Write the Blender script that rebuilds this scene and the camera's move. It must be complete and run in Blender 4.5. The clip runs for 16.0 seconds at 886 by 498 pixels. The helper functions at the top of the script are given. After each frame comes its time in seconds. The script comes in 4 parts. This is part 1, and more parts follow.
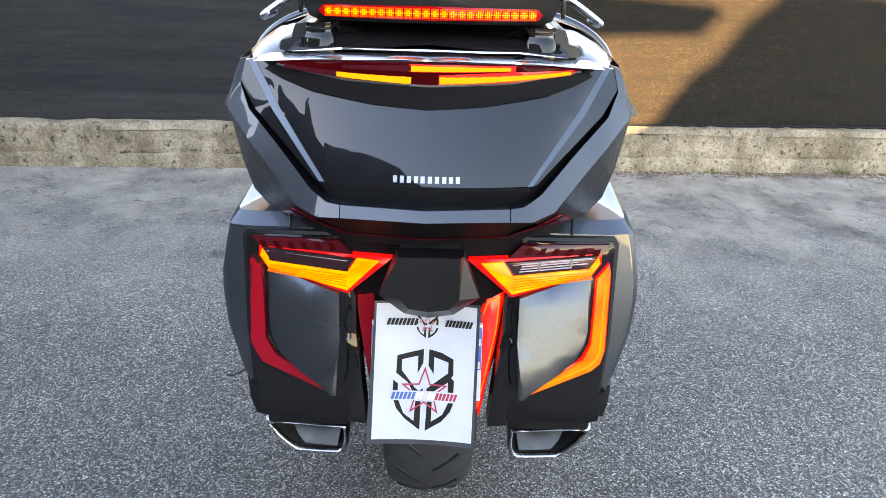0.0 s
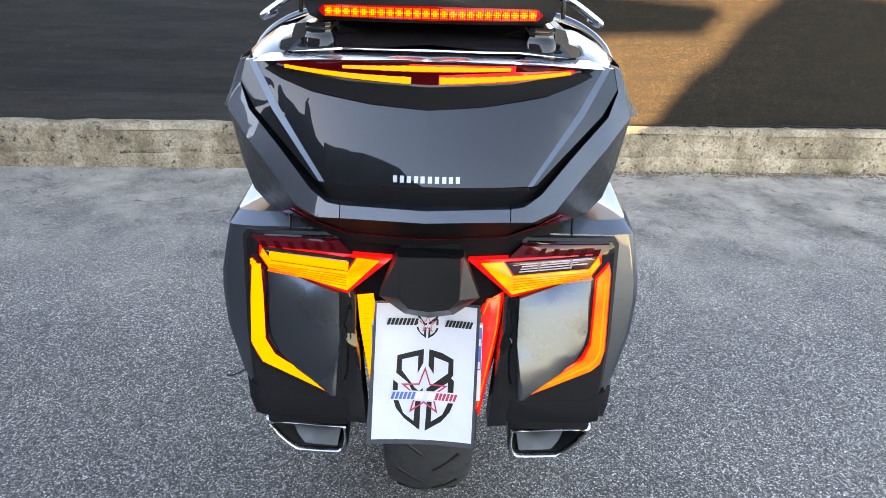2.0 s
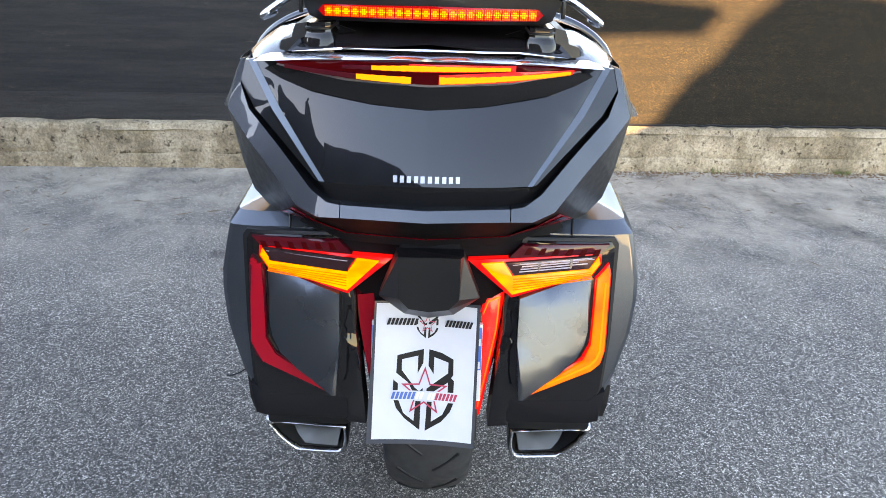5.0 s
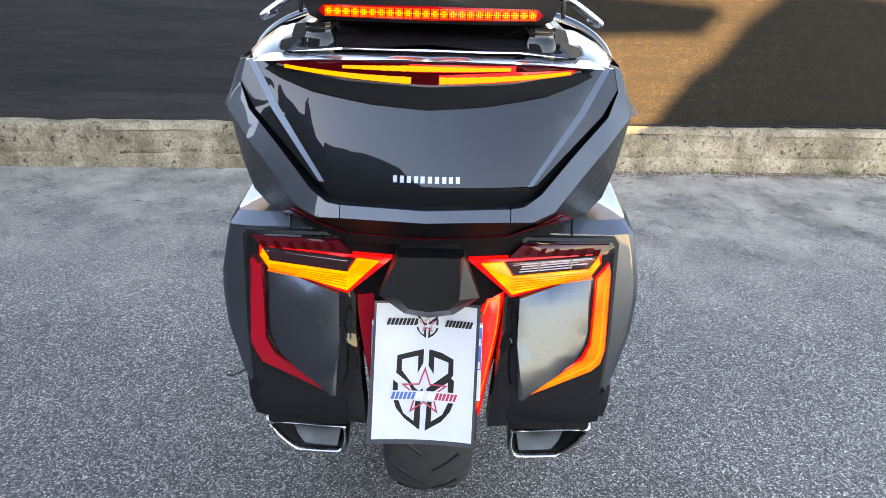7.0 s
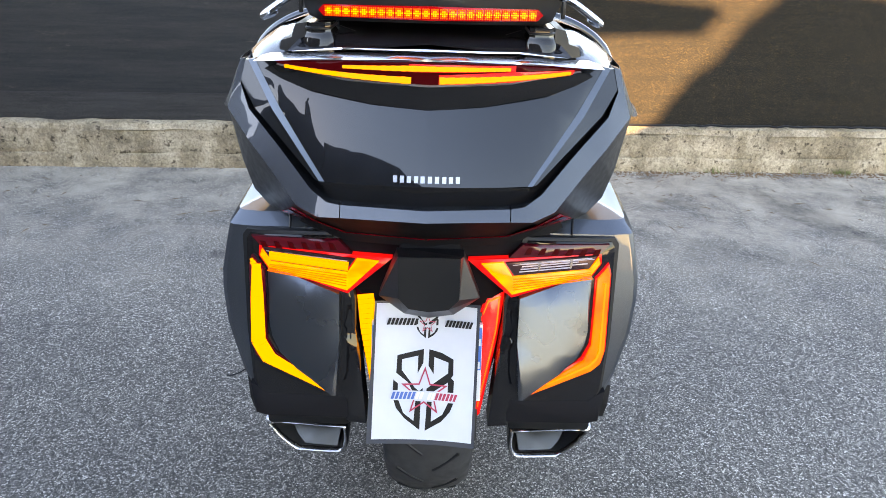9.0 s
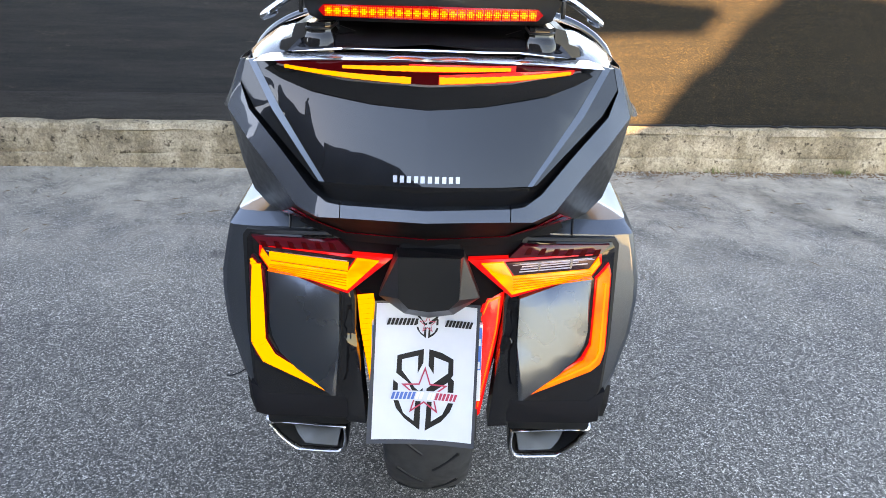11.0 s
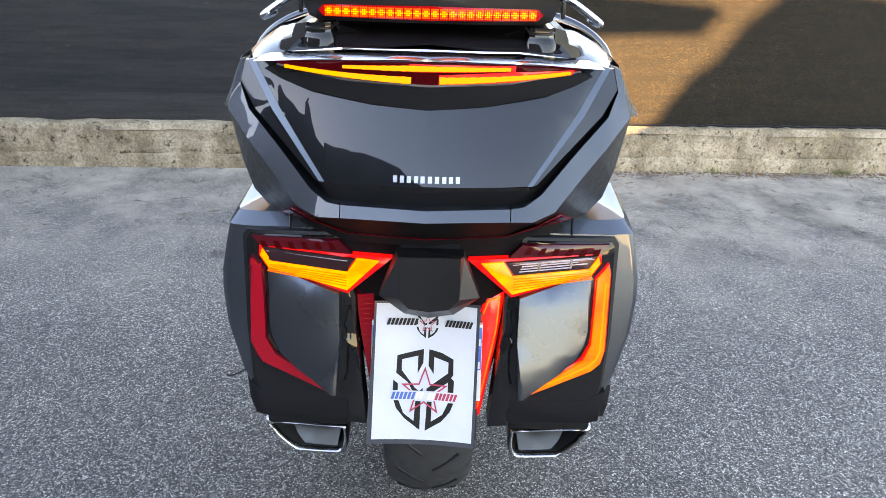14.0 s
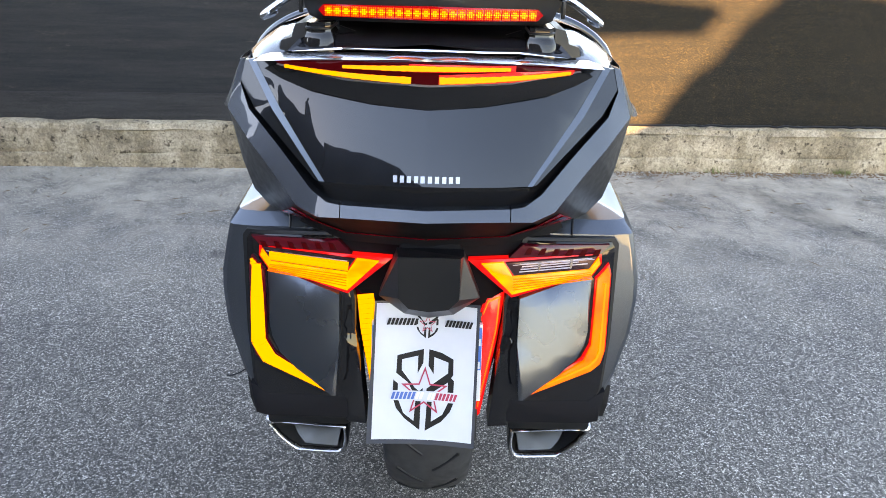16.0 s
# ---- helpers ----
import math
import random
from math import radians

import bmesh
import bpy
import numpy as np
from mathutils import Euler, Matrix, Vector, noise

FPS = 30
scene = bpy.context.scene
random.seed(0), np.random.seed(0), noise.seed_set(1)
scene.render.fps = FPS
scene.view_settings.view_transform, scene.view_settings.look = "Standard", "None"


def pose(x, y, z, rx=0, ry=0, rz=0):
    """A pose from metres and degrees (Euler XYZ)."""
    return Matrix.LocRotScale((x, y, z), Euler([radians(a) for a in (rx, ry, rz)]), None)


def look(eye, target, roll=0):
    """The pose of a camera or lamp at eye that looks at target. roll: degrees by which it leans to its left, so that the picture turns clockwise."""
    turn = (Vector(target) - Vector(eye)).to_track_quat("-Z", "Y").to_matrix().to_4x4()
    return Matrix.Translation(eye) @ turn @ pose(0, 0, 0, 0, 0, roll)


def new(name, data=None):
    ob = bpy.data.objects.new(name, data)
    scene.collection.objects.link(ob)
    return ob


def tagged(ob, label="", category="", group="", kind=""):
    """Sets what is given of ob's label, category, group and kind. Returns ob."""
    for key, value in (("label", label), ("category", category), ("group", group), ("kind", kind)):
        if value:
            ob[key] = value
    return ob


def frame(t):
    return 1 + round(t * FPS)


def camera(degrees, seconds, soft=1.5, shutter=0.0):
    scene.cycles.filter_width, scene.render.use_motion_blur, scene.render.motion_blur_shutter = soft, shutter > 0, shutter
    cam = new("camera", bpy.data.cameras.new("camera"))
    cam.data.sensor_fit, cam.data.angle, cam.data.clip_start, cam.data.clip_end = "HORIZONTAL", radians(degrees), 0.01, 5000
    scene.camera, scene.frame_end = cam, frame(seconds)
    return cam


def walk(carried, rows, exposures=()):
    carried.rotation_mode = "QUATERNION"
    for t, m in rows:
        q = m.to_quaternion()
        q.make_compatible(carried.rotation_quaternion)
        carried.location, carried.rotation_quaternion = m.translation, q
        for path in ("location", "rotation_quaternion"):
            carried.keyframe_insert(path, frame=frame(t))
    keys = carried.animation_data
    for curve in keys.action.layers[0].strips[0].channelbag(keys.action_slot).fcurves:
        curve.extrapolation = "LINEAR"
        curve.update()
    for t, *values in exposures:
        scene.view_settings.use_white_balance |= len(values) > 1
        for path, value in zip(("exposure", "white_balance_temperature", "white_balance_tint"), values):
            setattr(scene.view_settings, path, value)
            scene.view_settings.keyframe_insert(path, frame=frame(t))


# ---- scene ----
cam = camera(65, 16.0, soft=0.85)
CAM_POSE = Matrix.Translation((0.0, -1.47, 1.30)) @ pose(0, 0, 0, 65, 0, 0) @ pose(0, 0, 0, 0, 0, 1.5)
walk(cam, [(0.0, CAM_POSE), (16.0, CAM_POSE)], exposures=[(0.0, 4.57, 8850, 25), (16.0, 4.57, 8850, 25)])

# ---- world and sun ----
SUN_EL, SUN_AZ = 14.0, 50.0      # degrees above the ground; degrees from straight behind towards the left
world = bpy.data.worlds.new("world")
scene.world = world
world.use_nodes = True
wn = world.node_tree
sky = wn.nodes.new("ShaderNodeTexSky")
sky.sky_type = "NISHITA"
sky.sun_disc = False
sky.sun_elevation = radians(SUN_EL)
sky.sun_rotation = radians(180 + SUN_AZ)
sky.air_density, sky.dust_density, sky.ozone_density = 1.0, 0.08, 1.6
wn.nodes["Background"].inputs["Strength"].default_value = 0.08
wn.links.new(sky.outputs[0], wn.nodes["Background"].inputs["Color"])
sun_way = Vector((-math.sin(radians(SUN_AZ)) * math.cos(radians(SUN_EL)), -math.cos(radians(SUN_AZ)) * math.cos(radians(SUN_EL)), math.sin(radians(SUN_EL))))
sun = new("sun", bpy.data.lights.new("sun", "SUN"))
sun.data.energy, sun.data.angle, sun.data.color = 4.0, radians(0.5), (1.0, 0.78, 0.46)
sun.matrix_world = look(sun_way * 20, (0, 0, 0))


# ---- materials ----
def material(name, colour=(0.5, 0.5, 0.5), rough=0.5, metal=0.0, coat=0.0, spec=0.5, emit=None, power=0.000):
    m = bpy.data.materials.new(name)
    m.use_nodes = True
    b = m.node_tree.nodes["Principled BSDF"]
    b.inputs["Base Color"].default_value = (*colour, 1)
    b.inputs["Roughness"].default_value = rough
    b.inputs["Metallic"].default_value = metal
    b.inputs["Coat Weight"].default_value = coat
    b.inputs["Coat Roughness"].default_value = 0.03
    b.inputs["Specular IOR Level"].default_value = spec
    if emit:
        b.inputs["Emission Color"].default_value = (*emit, 1)
        b.inputs["Emission Strength"].default_value = power
    return m


def shader(m):
    return m.node_tree.nodes["Principled BSDF"]


def node(m, kind, **inputs):
    n = m.node_tree.nodes.new(kind)
    for key, value in inputs.items():
        n.inputs[key.replace("_", " ")].default_value = value
    return n


def wire(m, a, b):
    m.node_tree.links.new(a, b)


def coords(m, scale=(1, 1, 1), space="Object"):
    tc = m.node_tree.nodes.new("ShaderNodeTexCoord")
    mp = m.node_tree.nodes.new("ShaderNodeMapping")
    mp.inputs["Scale"].default_value = scale
    wire(m, tc.outputs[space], mp.inputs["Vector"])
    return mp.outputs["Vector"]


def ramp(m, value, stops):
    r = m.node_tree.nodes.new("ShaderNodeValToRGB")
    els = r.color_ramp.elements
    while len(els) < len(stops):
        els.new(0.5)
    for el, (pos, col) in zip(els, stops):
        el.position, el.color = pos, (*col, 1)
    wire(m, value, r.inputs["Fac"])
    return r.outputs["Color"]


def noise_tex(m, vec, scale, detail=4.0, rough=0.55):
    n = node(m, "ShaderNodeTexNoise", Scale=scale, Detail=detail, Roughness=rough)
    wire(m, vec, n.inputs["Vector"])
    return n.outputs["Fac"]


def mix(m, fac, a, b, blend="MIX"):
    n = m.node_tree.nodes.new("ShaderNodeMix")
    n.data_type, n.blend_type = "RGBA", blend
    if isinstance(fac, float):
        n.inputs["Factor"].default_value = fac
    else:
        wire(m, fac, n.inputs["Factor"])
    for value, slot in ((a, n.inputs["A"]), (b, n.inputs["B"])):
        if isinstance(value, tuple):
            slot.default_value = (*value, 1)
        else:
            wire(m, value, slot)
    return n.outputs["Result"]


def bump(m, height, strength, distance):
    b = node(m, "ShaderNodeBump", Strength=strength, Distance=distance)
    wire(m, height, b.inputs["Height"])
    wire(m, b.outputs["Normal"], shader(m).inputs["Normal"])
    return b


def smudged(m, scale=6.0, low=0.05, high=0.2):
    """Uneven gloss: a thin film of dust and wipe marks."""
    v = coords(m)
    f = noise_tex(m, v, scale, 5.0)
    r = node(m, "ShaderNodeMapRange", From_Min=0.35, From_Max=0.7, To_Min=low, To_Max=high)
    wire(m, f, r.inputs["Value"])
    wire(m, r.outputs["Result"], shader(m).inputs["Roughness"])
    return m


def flake_paint(name, dark, light, metal=0.55, spec=0.5, rough=0.28, haze=0.03):
    m = material(name, dark, rough, metal, 1.0, spec)
    v = coords(m)
    vo = node(m, "ShaderNodeTexVoronoi", Scale=900.0)
    wire(m, v, vo.inputs["Vector"])
    wire(m, ramp(m, vo.outputs["Distance"], [(0.1, light), (0.55, dark)]), shader(m).inputs["Base Color"])
    f = noise_tex(m, v, 9.0)
    r = node(m, "ShaderNodeMapRange", From_Min=0.3, From_Max=0.7, To_Min=haze, To_Max=haze * 2)
    wire(m, f, r.inputs["Value"])
    wire(m, r.outputs["Result"], shader(m).inputs["Coat Roughness"])
    return m


PAINT = flake_paint("graphite_paint", (0.022, 0.027, 0.034), (0.048, 0.057, 0.070), 0.7, 0.2, 0.26, 0.014)
# Same paint in a lighter copy: sky sheen on the panniers, put into colour.
BAG_PAINT_LIT = flake_paint("lit_graphite_bag_paint", (0.062, 0.073, 0.088), (0.082, 0.096, 0.115), 0.85, 0.5, 0.34, 0.015)
# Paint lightened for the ridges: the sky's reflection is put into the colour.
RIDGE = smudged(material("graphite_ridge_sheen", (0.092, 0.104, 0.116), 0.3, 0.9, 0.6), 20.0, 0.28, 0.36)
SHELL = smudged(material("dark_shell_plastic", (0.012, 0.0125, 0.0135), 0.45, spec=0.4), 60.0, 0.4, 0.52)
LID = flake_paint("dark_lid_paint", (0.005, 0.0064, 0.0088), (0.013, 0.016, 0.021), 0.6, 0.0, 0.2, 0.012)
shader(LID).inputs["Coat Weight"].default_value = 0.8
BLACK = smudged(material("gloss_black_plastic", (0.008, 0.0075, 0.008), 0.06, 0.0, 0.0, 0.4), 7.0, 0.03, 0.09)
PANEL = smudged(material("gloss_bag_panel", (0.078, 0.088, 0.104), 0.3, 0.9, 0.1), 4.0, 0.26, 0.3)
shader(PANEL).inputs["Coat Roughness"].default_value = 0.05
MATT = smudged(material("matt_black_plastic", (0.011, 0.0105, 0.0115), 0.5, spec=0.03), 14.0, 0.45, 0.6)
SATIN = smudged(material("satin_black_plastic", (0.006, 0.006, 0.0068), 0.4, spec=0.4), 14.0, 0.32, 0.5)
RUBBER = smudged(material("tyre_rubber", (0.032, 0.032, 0.033), 0.8, spec=0.3), 30.0, 0.6, 0.9)
CHROME = smudged(material("chrome", (0.75, 0.76, 0.78), 0.08, 1.0), 20.0, 0.04, 0.16)
STEEL = smudged(material("brushed_steel", (0.3, 0.3, 0.3), 0.3, 1.0), 40.0, 0.15, 0.35)
SOOT = smudged(material("sooty_metal", (0.1, 0.1, 0.1), 0.4, 0.8), 30.0, 0.3, 0.5)
TRIM = smudged(material("satin_chrome", (0.42, 0.42, 0.43), 0.2, 1.0), 25.0, 0.14, 0.3)
BAFFLE = smudged(material("pale_metal", (0.085, 0.085, 0.08), 0.4, 0.8), 40.0, 0.3, 0.5)
HOOD_LIT = smudged(material("lit_hood_plastic", (0.012, 0.012, 0.0135), 0.35), 20.0, 0.3, 0.42)
LETTER = material("chrome_badge", (0.3, 0.3, 0.31), 0.2, 1.0)
RED_LENS = smudged(material("red_lens", (0.30, 0.005, 0.013), 0.1, 0.0, 0.0, 0.4), 12.0, 0.06, 0.15)
DARK_RED = smudged(material("dark_red_lens", (0.07, 0.003, 0.007), 0.1, 0.0, 0.0, 0.4), 12.0, 0.06, 0.15)
RED_GLOW = material("lit_red_lens", (0.12, 0.002, 0.003), 0.12, 0.0, 0.0, 0.3, emit=(1.0, 0.012, 0.012), power=0.051)
RED_FAINT = material("faintly_lit_red_lens", (0.015, 0.001, 0.0015), 0.08, 0.0, 0.0, 0.08, emit=(1.0, 0.01, 0.02), power=0.002)
RED_HOT = material("lit_red_led", (0.3, 0.01, 0.006), 0.15, emit=(1.0, 0.02, 0.02), power=0.068)
ORANGE = material("lit_orange_guide", (0.2, 0.04, 0.005), 0.15, 0.0, 0.0, 0.3, emit=(1.0, 0.17, 0.006), power=0.085)
AMBER = material("lit_amber_guide", (0.2, 0.06, 0.005), 0.2, 0.0, 0.0, 0.3, emit=(1.0, 0.42, 0.004), power=0.08)
ORANGE_LINE = material("lit_orange_line", (0.2, 0.05, 0.005), 0.15, 0.0, 0.0, 0.3, emit=(1.0, 0.22, 0.008), power=0.085)
AMBER_LED = material("lit_amber_led", (0.2, 0.06, 0.005), 0.2, 0.0, 0.0, 0.3, emit=(1.0, 0.33, 0.002), power=0.09)
YELLOW = material("lit_yellow_led", (0.2, 0.06, 0.005), 0.2, 0.0, 0.0, 0.3, emit=(1.0, 0.31, 0.010), power=0.09)
BRAKE_LED = material("lit_brake_led", (0.2, 0.06, 0.005), 0.2, 0.0, 0.0, 0.3, emit=(1.0, 0.34, 0.008), power=0.1)
BRAKE_DIM = material("dim_brake_led", (0.2, 0.04, 0.005), 0.2, 0.0, 0.0, 0.3, emit=(1.0, 0.10, 0.003), power=0.05)
BRAKE_RED = material("lit_brake_lens", (0.12, 0.002, 0.003), 0.12, 0.0, 0.0, 0.3, emit=(1.0, 0.008, 0.006), power=0.016)
BLADE = smudged(material("polished_blade", (0.72, 0.73, 0.76), 0.2, 1.0), 9.0, 0.16, 0.24)


def uneven_glow(m, cold, hot, scale):
    """Light guides glow unevenly along their length."""
    f = noise_tex(m, coords(m, space="Generated"), scale, 3.0)
    wire(m, ramp(m, f, [(0.32, cold), (0.62, hot)]), shader(m).inputs["Emission Color"])


uneven_glow(AMBER, (1.0, 0.2, 0.0), (1.0, 0.4, 0.003), 5.0)
uneven_glow(ORANGE, (1.0, 0.085, 0.005), (1.0, 0.17, 0.007), 6.0)
uneven_glow(RED_GLOW, (0.55, 0.004, 0.006), (1.0, 0.016, 0.012), 7.0)
CLEAR = smudged(material("clear_reflector", (0.16, 0.14, 0.14), 0.2, 0.7), 60.0, 0.1, 0.4)
WINDOW = material("dark_reflector", (0.05, 0.02, 0.023), 0.15, 0.5, 0.2)
RIM_GREY = material("grey_lens_rim", (0.10, 0.085, 0.088), 0.35)
PALE = material("pale_reflector_edge", (0.45, 0.36, 0.38), 0.3)
INK = material("black_ink", (0.006, 0.006, 0.007), 0.45, spec=0.3)
RED_INK = material("crimson_ink", (0.42, 0.03, 0.07), 0.45)
BLUE_INK = material("blue_ink", (0.04, 0.12, 0.36), 0.45)
PLATE = smudged(material("plate_white", (0.7, 0.7, 0.68), 0.35), 20.0, 0.3, 0.5)
PLATE_BLUE = material("plate_blue", (0.03, 0.16, 0.5), 0.35)
LAMINATE = material("clear_laminate", (0.05, 0.052, 0.06), 0.12, 0.0, 0.0)

PAPER = material("paper", (0.6, 0.61, 0.65), 0.35, 0.0, 0.35)
v = coords(PAPER)
wire(PAPER, ramp(PAPER, noise_tex(PAPER, v, 12.0), [(0.3, (0.49, 0.5, 0.535)), (0.7, (0.545, 0.555, 0.59))]), shader(PAPER).inputs["Base Color"])
bump(PAPER, noise_tex(PAPER, v, 18.0, 2.0), 0.15, 0.004)

ASPHALT = material("asphalt", (0.1, 0.1, 0.1), 0.85)
v = coords(ASPHALT)
cells = node(ASPHALT, "ShaderNodeTexVoronoi", Scale=225.0, Randomness=1.0)
wire(ASPHALT, v, cells.inputs["Vector"])
edges = node(ASPHALT, "ShaderNodeTexVoronoi", Scale=225.0, Randomness=1.0)
edges.feature = "DISTANCE_TO_EDGE"
wire(ASPHALT, v, edges.inputs["Vector"])
split = ASPHALT.node_tree.nodes.new("ShaderNodeSeparateColor")
wire(ASPHALT, cells.outputs["Color"], split.inputs["Color"])
stone = ramp(ASPHALT, split.outputs["Red"], [(0.0, (0.058, 0.053, 0.046)), (0.45, (0.205, 0.19, 0.164)), (0.8, (0.44, 0.41, 0.355)), (1.0, (0.82, 0.76, 0.67))])
gaps = ramp(ASPHALT, edges.outputs["Distance"], [(0.0, (0, 0, 0)), (0.2, (1, 1, 1))])
chips = mix(ASPHALT, gaps, (0.03, 0.027, 0.023), stone)
worn = ramp(ASPHALT, noise_tex(ASPHALT, v, 0.9, 5.0, 0.6), [(0.36, (0.78, 0.77, 0.78)), (0.66, (0.95, 0.93, 0.915))])
fine = ramp(ASPHALT, noise_tex(ASPHALT, v, 9.0, 6.0, 0.7), [(0.3, (0.9, 0.9, 0.9)), (0.7, (1.08, 1.08, 1.08))])
chips = mix(ASPHALT, 1.0, chips, worn, "MULTIPLY")
chips = mix(ASPHALT, 1.0, chips, fine, "MULTIPLY")


def stain_shade_mask(m, x, y, rx, ry, turn, soft=0.35):
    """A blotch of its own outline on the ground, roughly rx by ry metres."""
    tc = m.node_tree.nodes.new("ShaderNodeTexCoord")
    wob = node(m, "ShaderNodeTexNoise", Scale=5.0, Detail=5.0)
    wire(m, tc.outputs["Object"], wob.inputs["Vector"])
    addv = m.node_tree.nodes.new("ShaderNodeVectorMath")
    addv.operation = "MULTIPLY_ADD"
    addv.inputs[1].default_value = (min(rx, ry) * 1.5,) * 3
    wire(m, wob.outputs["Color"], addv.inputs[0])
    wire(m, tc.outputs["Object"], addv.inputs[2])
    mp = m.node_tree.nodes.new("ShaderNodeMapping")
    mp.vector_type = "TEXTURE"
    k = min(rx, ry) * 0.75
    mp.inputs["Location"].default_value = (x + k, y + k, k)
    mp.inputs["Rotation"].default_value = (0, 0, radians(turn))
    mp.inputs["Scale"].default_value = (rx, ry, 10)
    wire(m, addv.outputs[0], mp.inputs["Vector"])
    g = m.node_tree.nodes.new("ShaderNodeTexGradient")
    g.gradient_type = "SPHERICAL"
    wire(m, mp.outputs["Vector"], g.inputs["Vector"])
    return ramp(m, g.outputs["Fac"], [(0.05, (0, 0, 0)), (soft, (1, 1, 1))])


# Stains on the asphalt; the last two blotches paint shade into its colour.
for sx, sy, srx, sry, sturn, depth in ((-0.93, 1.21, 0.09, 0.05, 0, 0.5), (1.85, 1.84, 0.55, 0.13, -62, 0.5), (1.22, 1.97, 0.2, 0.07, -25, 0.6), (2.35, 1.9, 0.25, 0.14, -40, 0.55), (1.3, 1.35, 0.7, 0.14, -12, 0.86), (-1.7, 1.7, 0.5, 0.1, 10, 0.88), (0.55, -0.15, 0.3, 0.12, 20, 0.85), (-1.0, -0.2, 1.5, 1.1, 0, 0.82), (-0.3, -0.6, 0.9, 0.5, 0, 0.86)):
    chips = mix(ASPHALT, stain_shade_mask(ASPHALT, sx, sy, srx, sry, sturn), chips, mix(ASPHALT, 1.0, chips, (depth, depth, depth), "MULTIPLY"))
# pale dust gathered along the foot of the low wall
sep = ASPHALT.node_tree.nodes.new("ShaderNodeSeparateXYZ")
wire(ASPHALT, v, sep.inputs["Vector"])
dust = node(ASPHALT, "ShaderNodeMapRange", From_Min=0.6, From_Max=2.4, To_Min=0.0, To_Max=0.8)
wire(ASPHALT, sep.outputs["Y"], dust.inputs["Value"])
dusty = node(ASPHALT, "ShaderNodeMath")
dusty.operation = "MULTIPLY"
wire(ASPHALT, dust.outputs["Result"], dusty.inputs[0])
wire(ASPHALT, ramp(ASPHALT, noise_tex(ASPHALT, v, 3.5, 6.0, 0.7), [(0.35, (0, 0, 0)), (0.65, (1, 1, 1))]), dusty.inputs[1])
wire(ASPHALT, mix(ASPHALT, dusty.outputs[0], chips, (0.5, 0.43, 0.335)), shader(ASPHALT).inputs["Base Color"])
height = node(ASPHALT, "ShaderNodeMath")
height.operation = "MULTIPLY"
wire(ASPHALT, gaps, height.inputs[0])
wire(ASPHALT, split.outputs["Green"], height.inputs[1])
bump(ASPHALT, height.outputs[0], 0.7, 0.004)

CONCRETE = material("weathered_concrete", (0.3, 0.28, 0.24), 0.9)
v = coords(CONCRETE)
base = ramp(CONCRETE, noise_tex(CONCRETE, v, 4.0, 9.0, 0.68), [(0.32, (0.20, 0.155, 0.105)), (0.5, (0.34, 0.268, 0.185)), (0.7, (0.50, 0.405, 0.295))])
grit = ramp(CONCRETE, noise_tex(CONCRETE, v, 70.0, 6.0, 0.75), [(0.34, (0.5, 0.49, 0.47)), (0.6, (1.2, 1.18, 1.15))])
pits = ramp(CONCRETE, noise_tex(CONCRETE, v, 26.0, 3.0, 0.6), [(0.33, (0.28, 0.26, 0.23)), (0.40, (1, 1, 1))])
grains = node(CONCRETE, "ShaderNodeTexVoronoi", Scale=90.0)
wire(CONCRETE, v, grains.inputs["Vector"])
pale = ramp(CONCRETE, grains.outputs["Distance"], [(0.05, (1, 1, 1)), (0.12, (0, 0, 0))])
stain = ramp(CONCRETE, noise_tex(CONCRETE, coords(CONCRETE, (1, 1, 0.6)), 5.0, 8.0, 0.66), [(0.44, (0.68, 0.66, 0.6)), (0.54, (1.02, 1.02, 1.0))])
base = mix(CONCRETE, 1.0, mix(CONCRETE, 1.0, base, grit, "MULTIPLY"), stain, "MULTIPLY")
base = mix(CONCRETE, pale, mix(CONCRETE, 1.0, base, pits, "MULTIPLY"), (0.52, 0.44, 0.34))
wire(CONCRETE, base, shader(CONCRETE).inputs["Base Color"])
bump(CONCRETE, noise_tex(CONCRETE, v, 38.0, 8.0, 0.75), 0.8, 0.012)

NET = material("shade_net", (0.05, 0.04, 0.03), 0.8, spec=0.25)
v = coords(NET)
weave = noise_tex(NET, coords(NET, (1, 1, 2.6)), 160.0, 3.0, 0.7)
net_col = ramp(NET, weave, [(0.40, (0.009, 0.008, 0.0075)), (0.54, (0.036, 0.027, 0.016)), (0.72, (0.135, 0.098, 0.042))])
streak = ramp(NET, noise_tex(NET, coords(NET, (0.6, 1, 9)), 4.0, 6.0, 0.65), [(0.3, (0.55, 0.58, 0.62)), (0.7, (1.2, 1.1, 1.0))])
worn_spots = ramp(NET, noise_tex(NET, coords(NET, (1, 1, 2)), 5.0, 9.0, 0.8), [(0.60, (0, 0, 0)), (0.74, (1, 1, 1))])
# greyer colour in the west, browner in the east
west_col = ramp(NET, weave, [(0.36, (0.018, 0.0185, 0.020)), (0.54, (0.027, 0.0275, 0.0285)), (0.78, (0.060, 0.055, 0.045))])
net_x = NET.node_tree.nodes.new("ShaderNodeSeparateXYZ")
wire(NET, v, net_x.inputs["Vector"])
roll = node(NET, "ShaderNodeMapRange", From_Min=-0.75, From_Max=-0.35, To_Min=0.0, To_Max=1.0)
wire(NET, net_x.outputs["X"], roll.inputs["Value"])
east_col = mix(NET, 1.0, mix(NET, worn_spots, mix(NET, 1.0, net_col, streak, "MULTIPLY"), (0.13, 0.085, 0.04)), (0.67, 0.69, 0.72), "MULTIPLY")
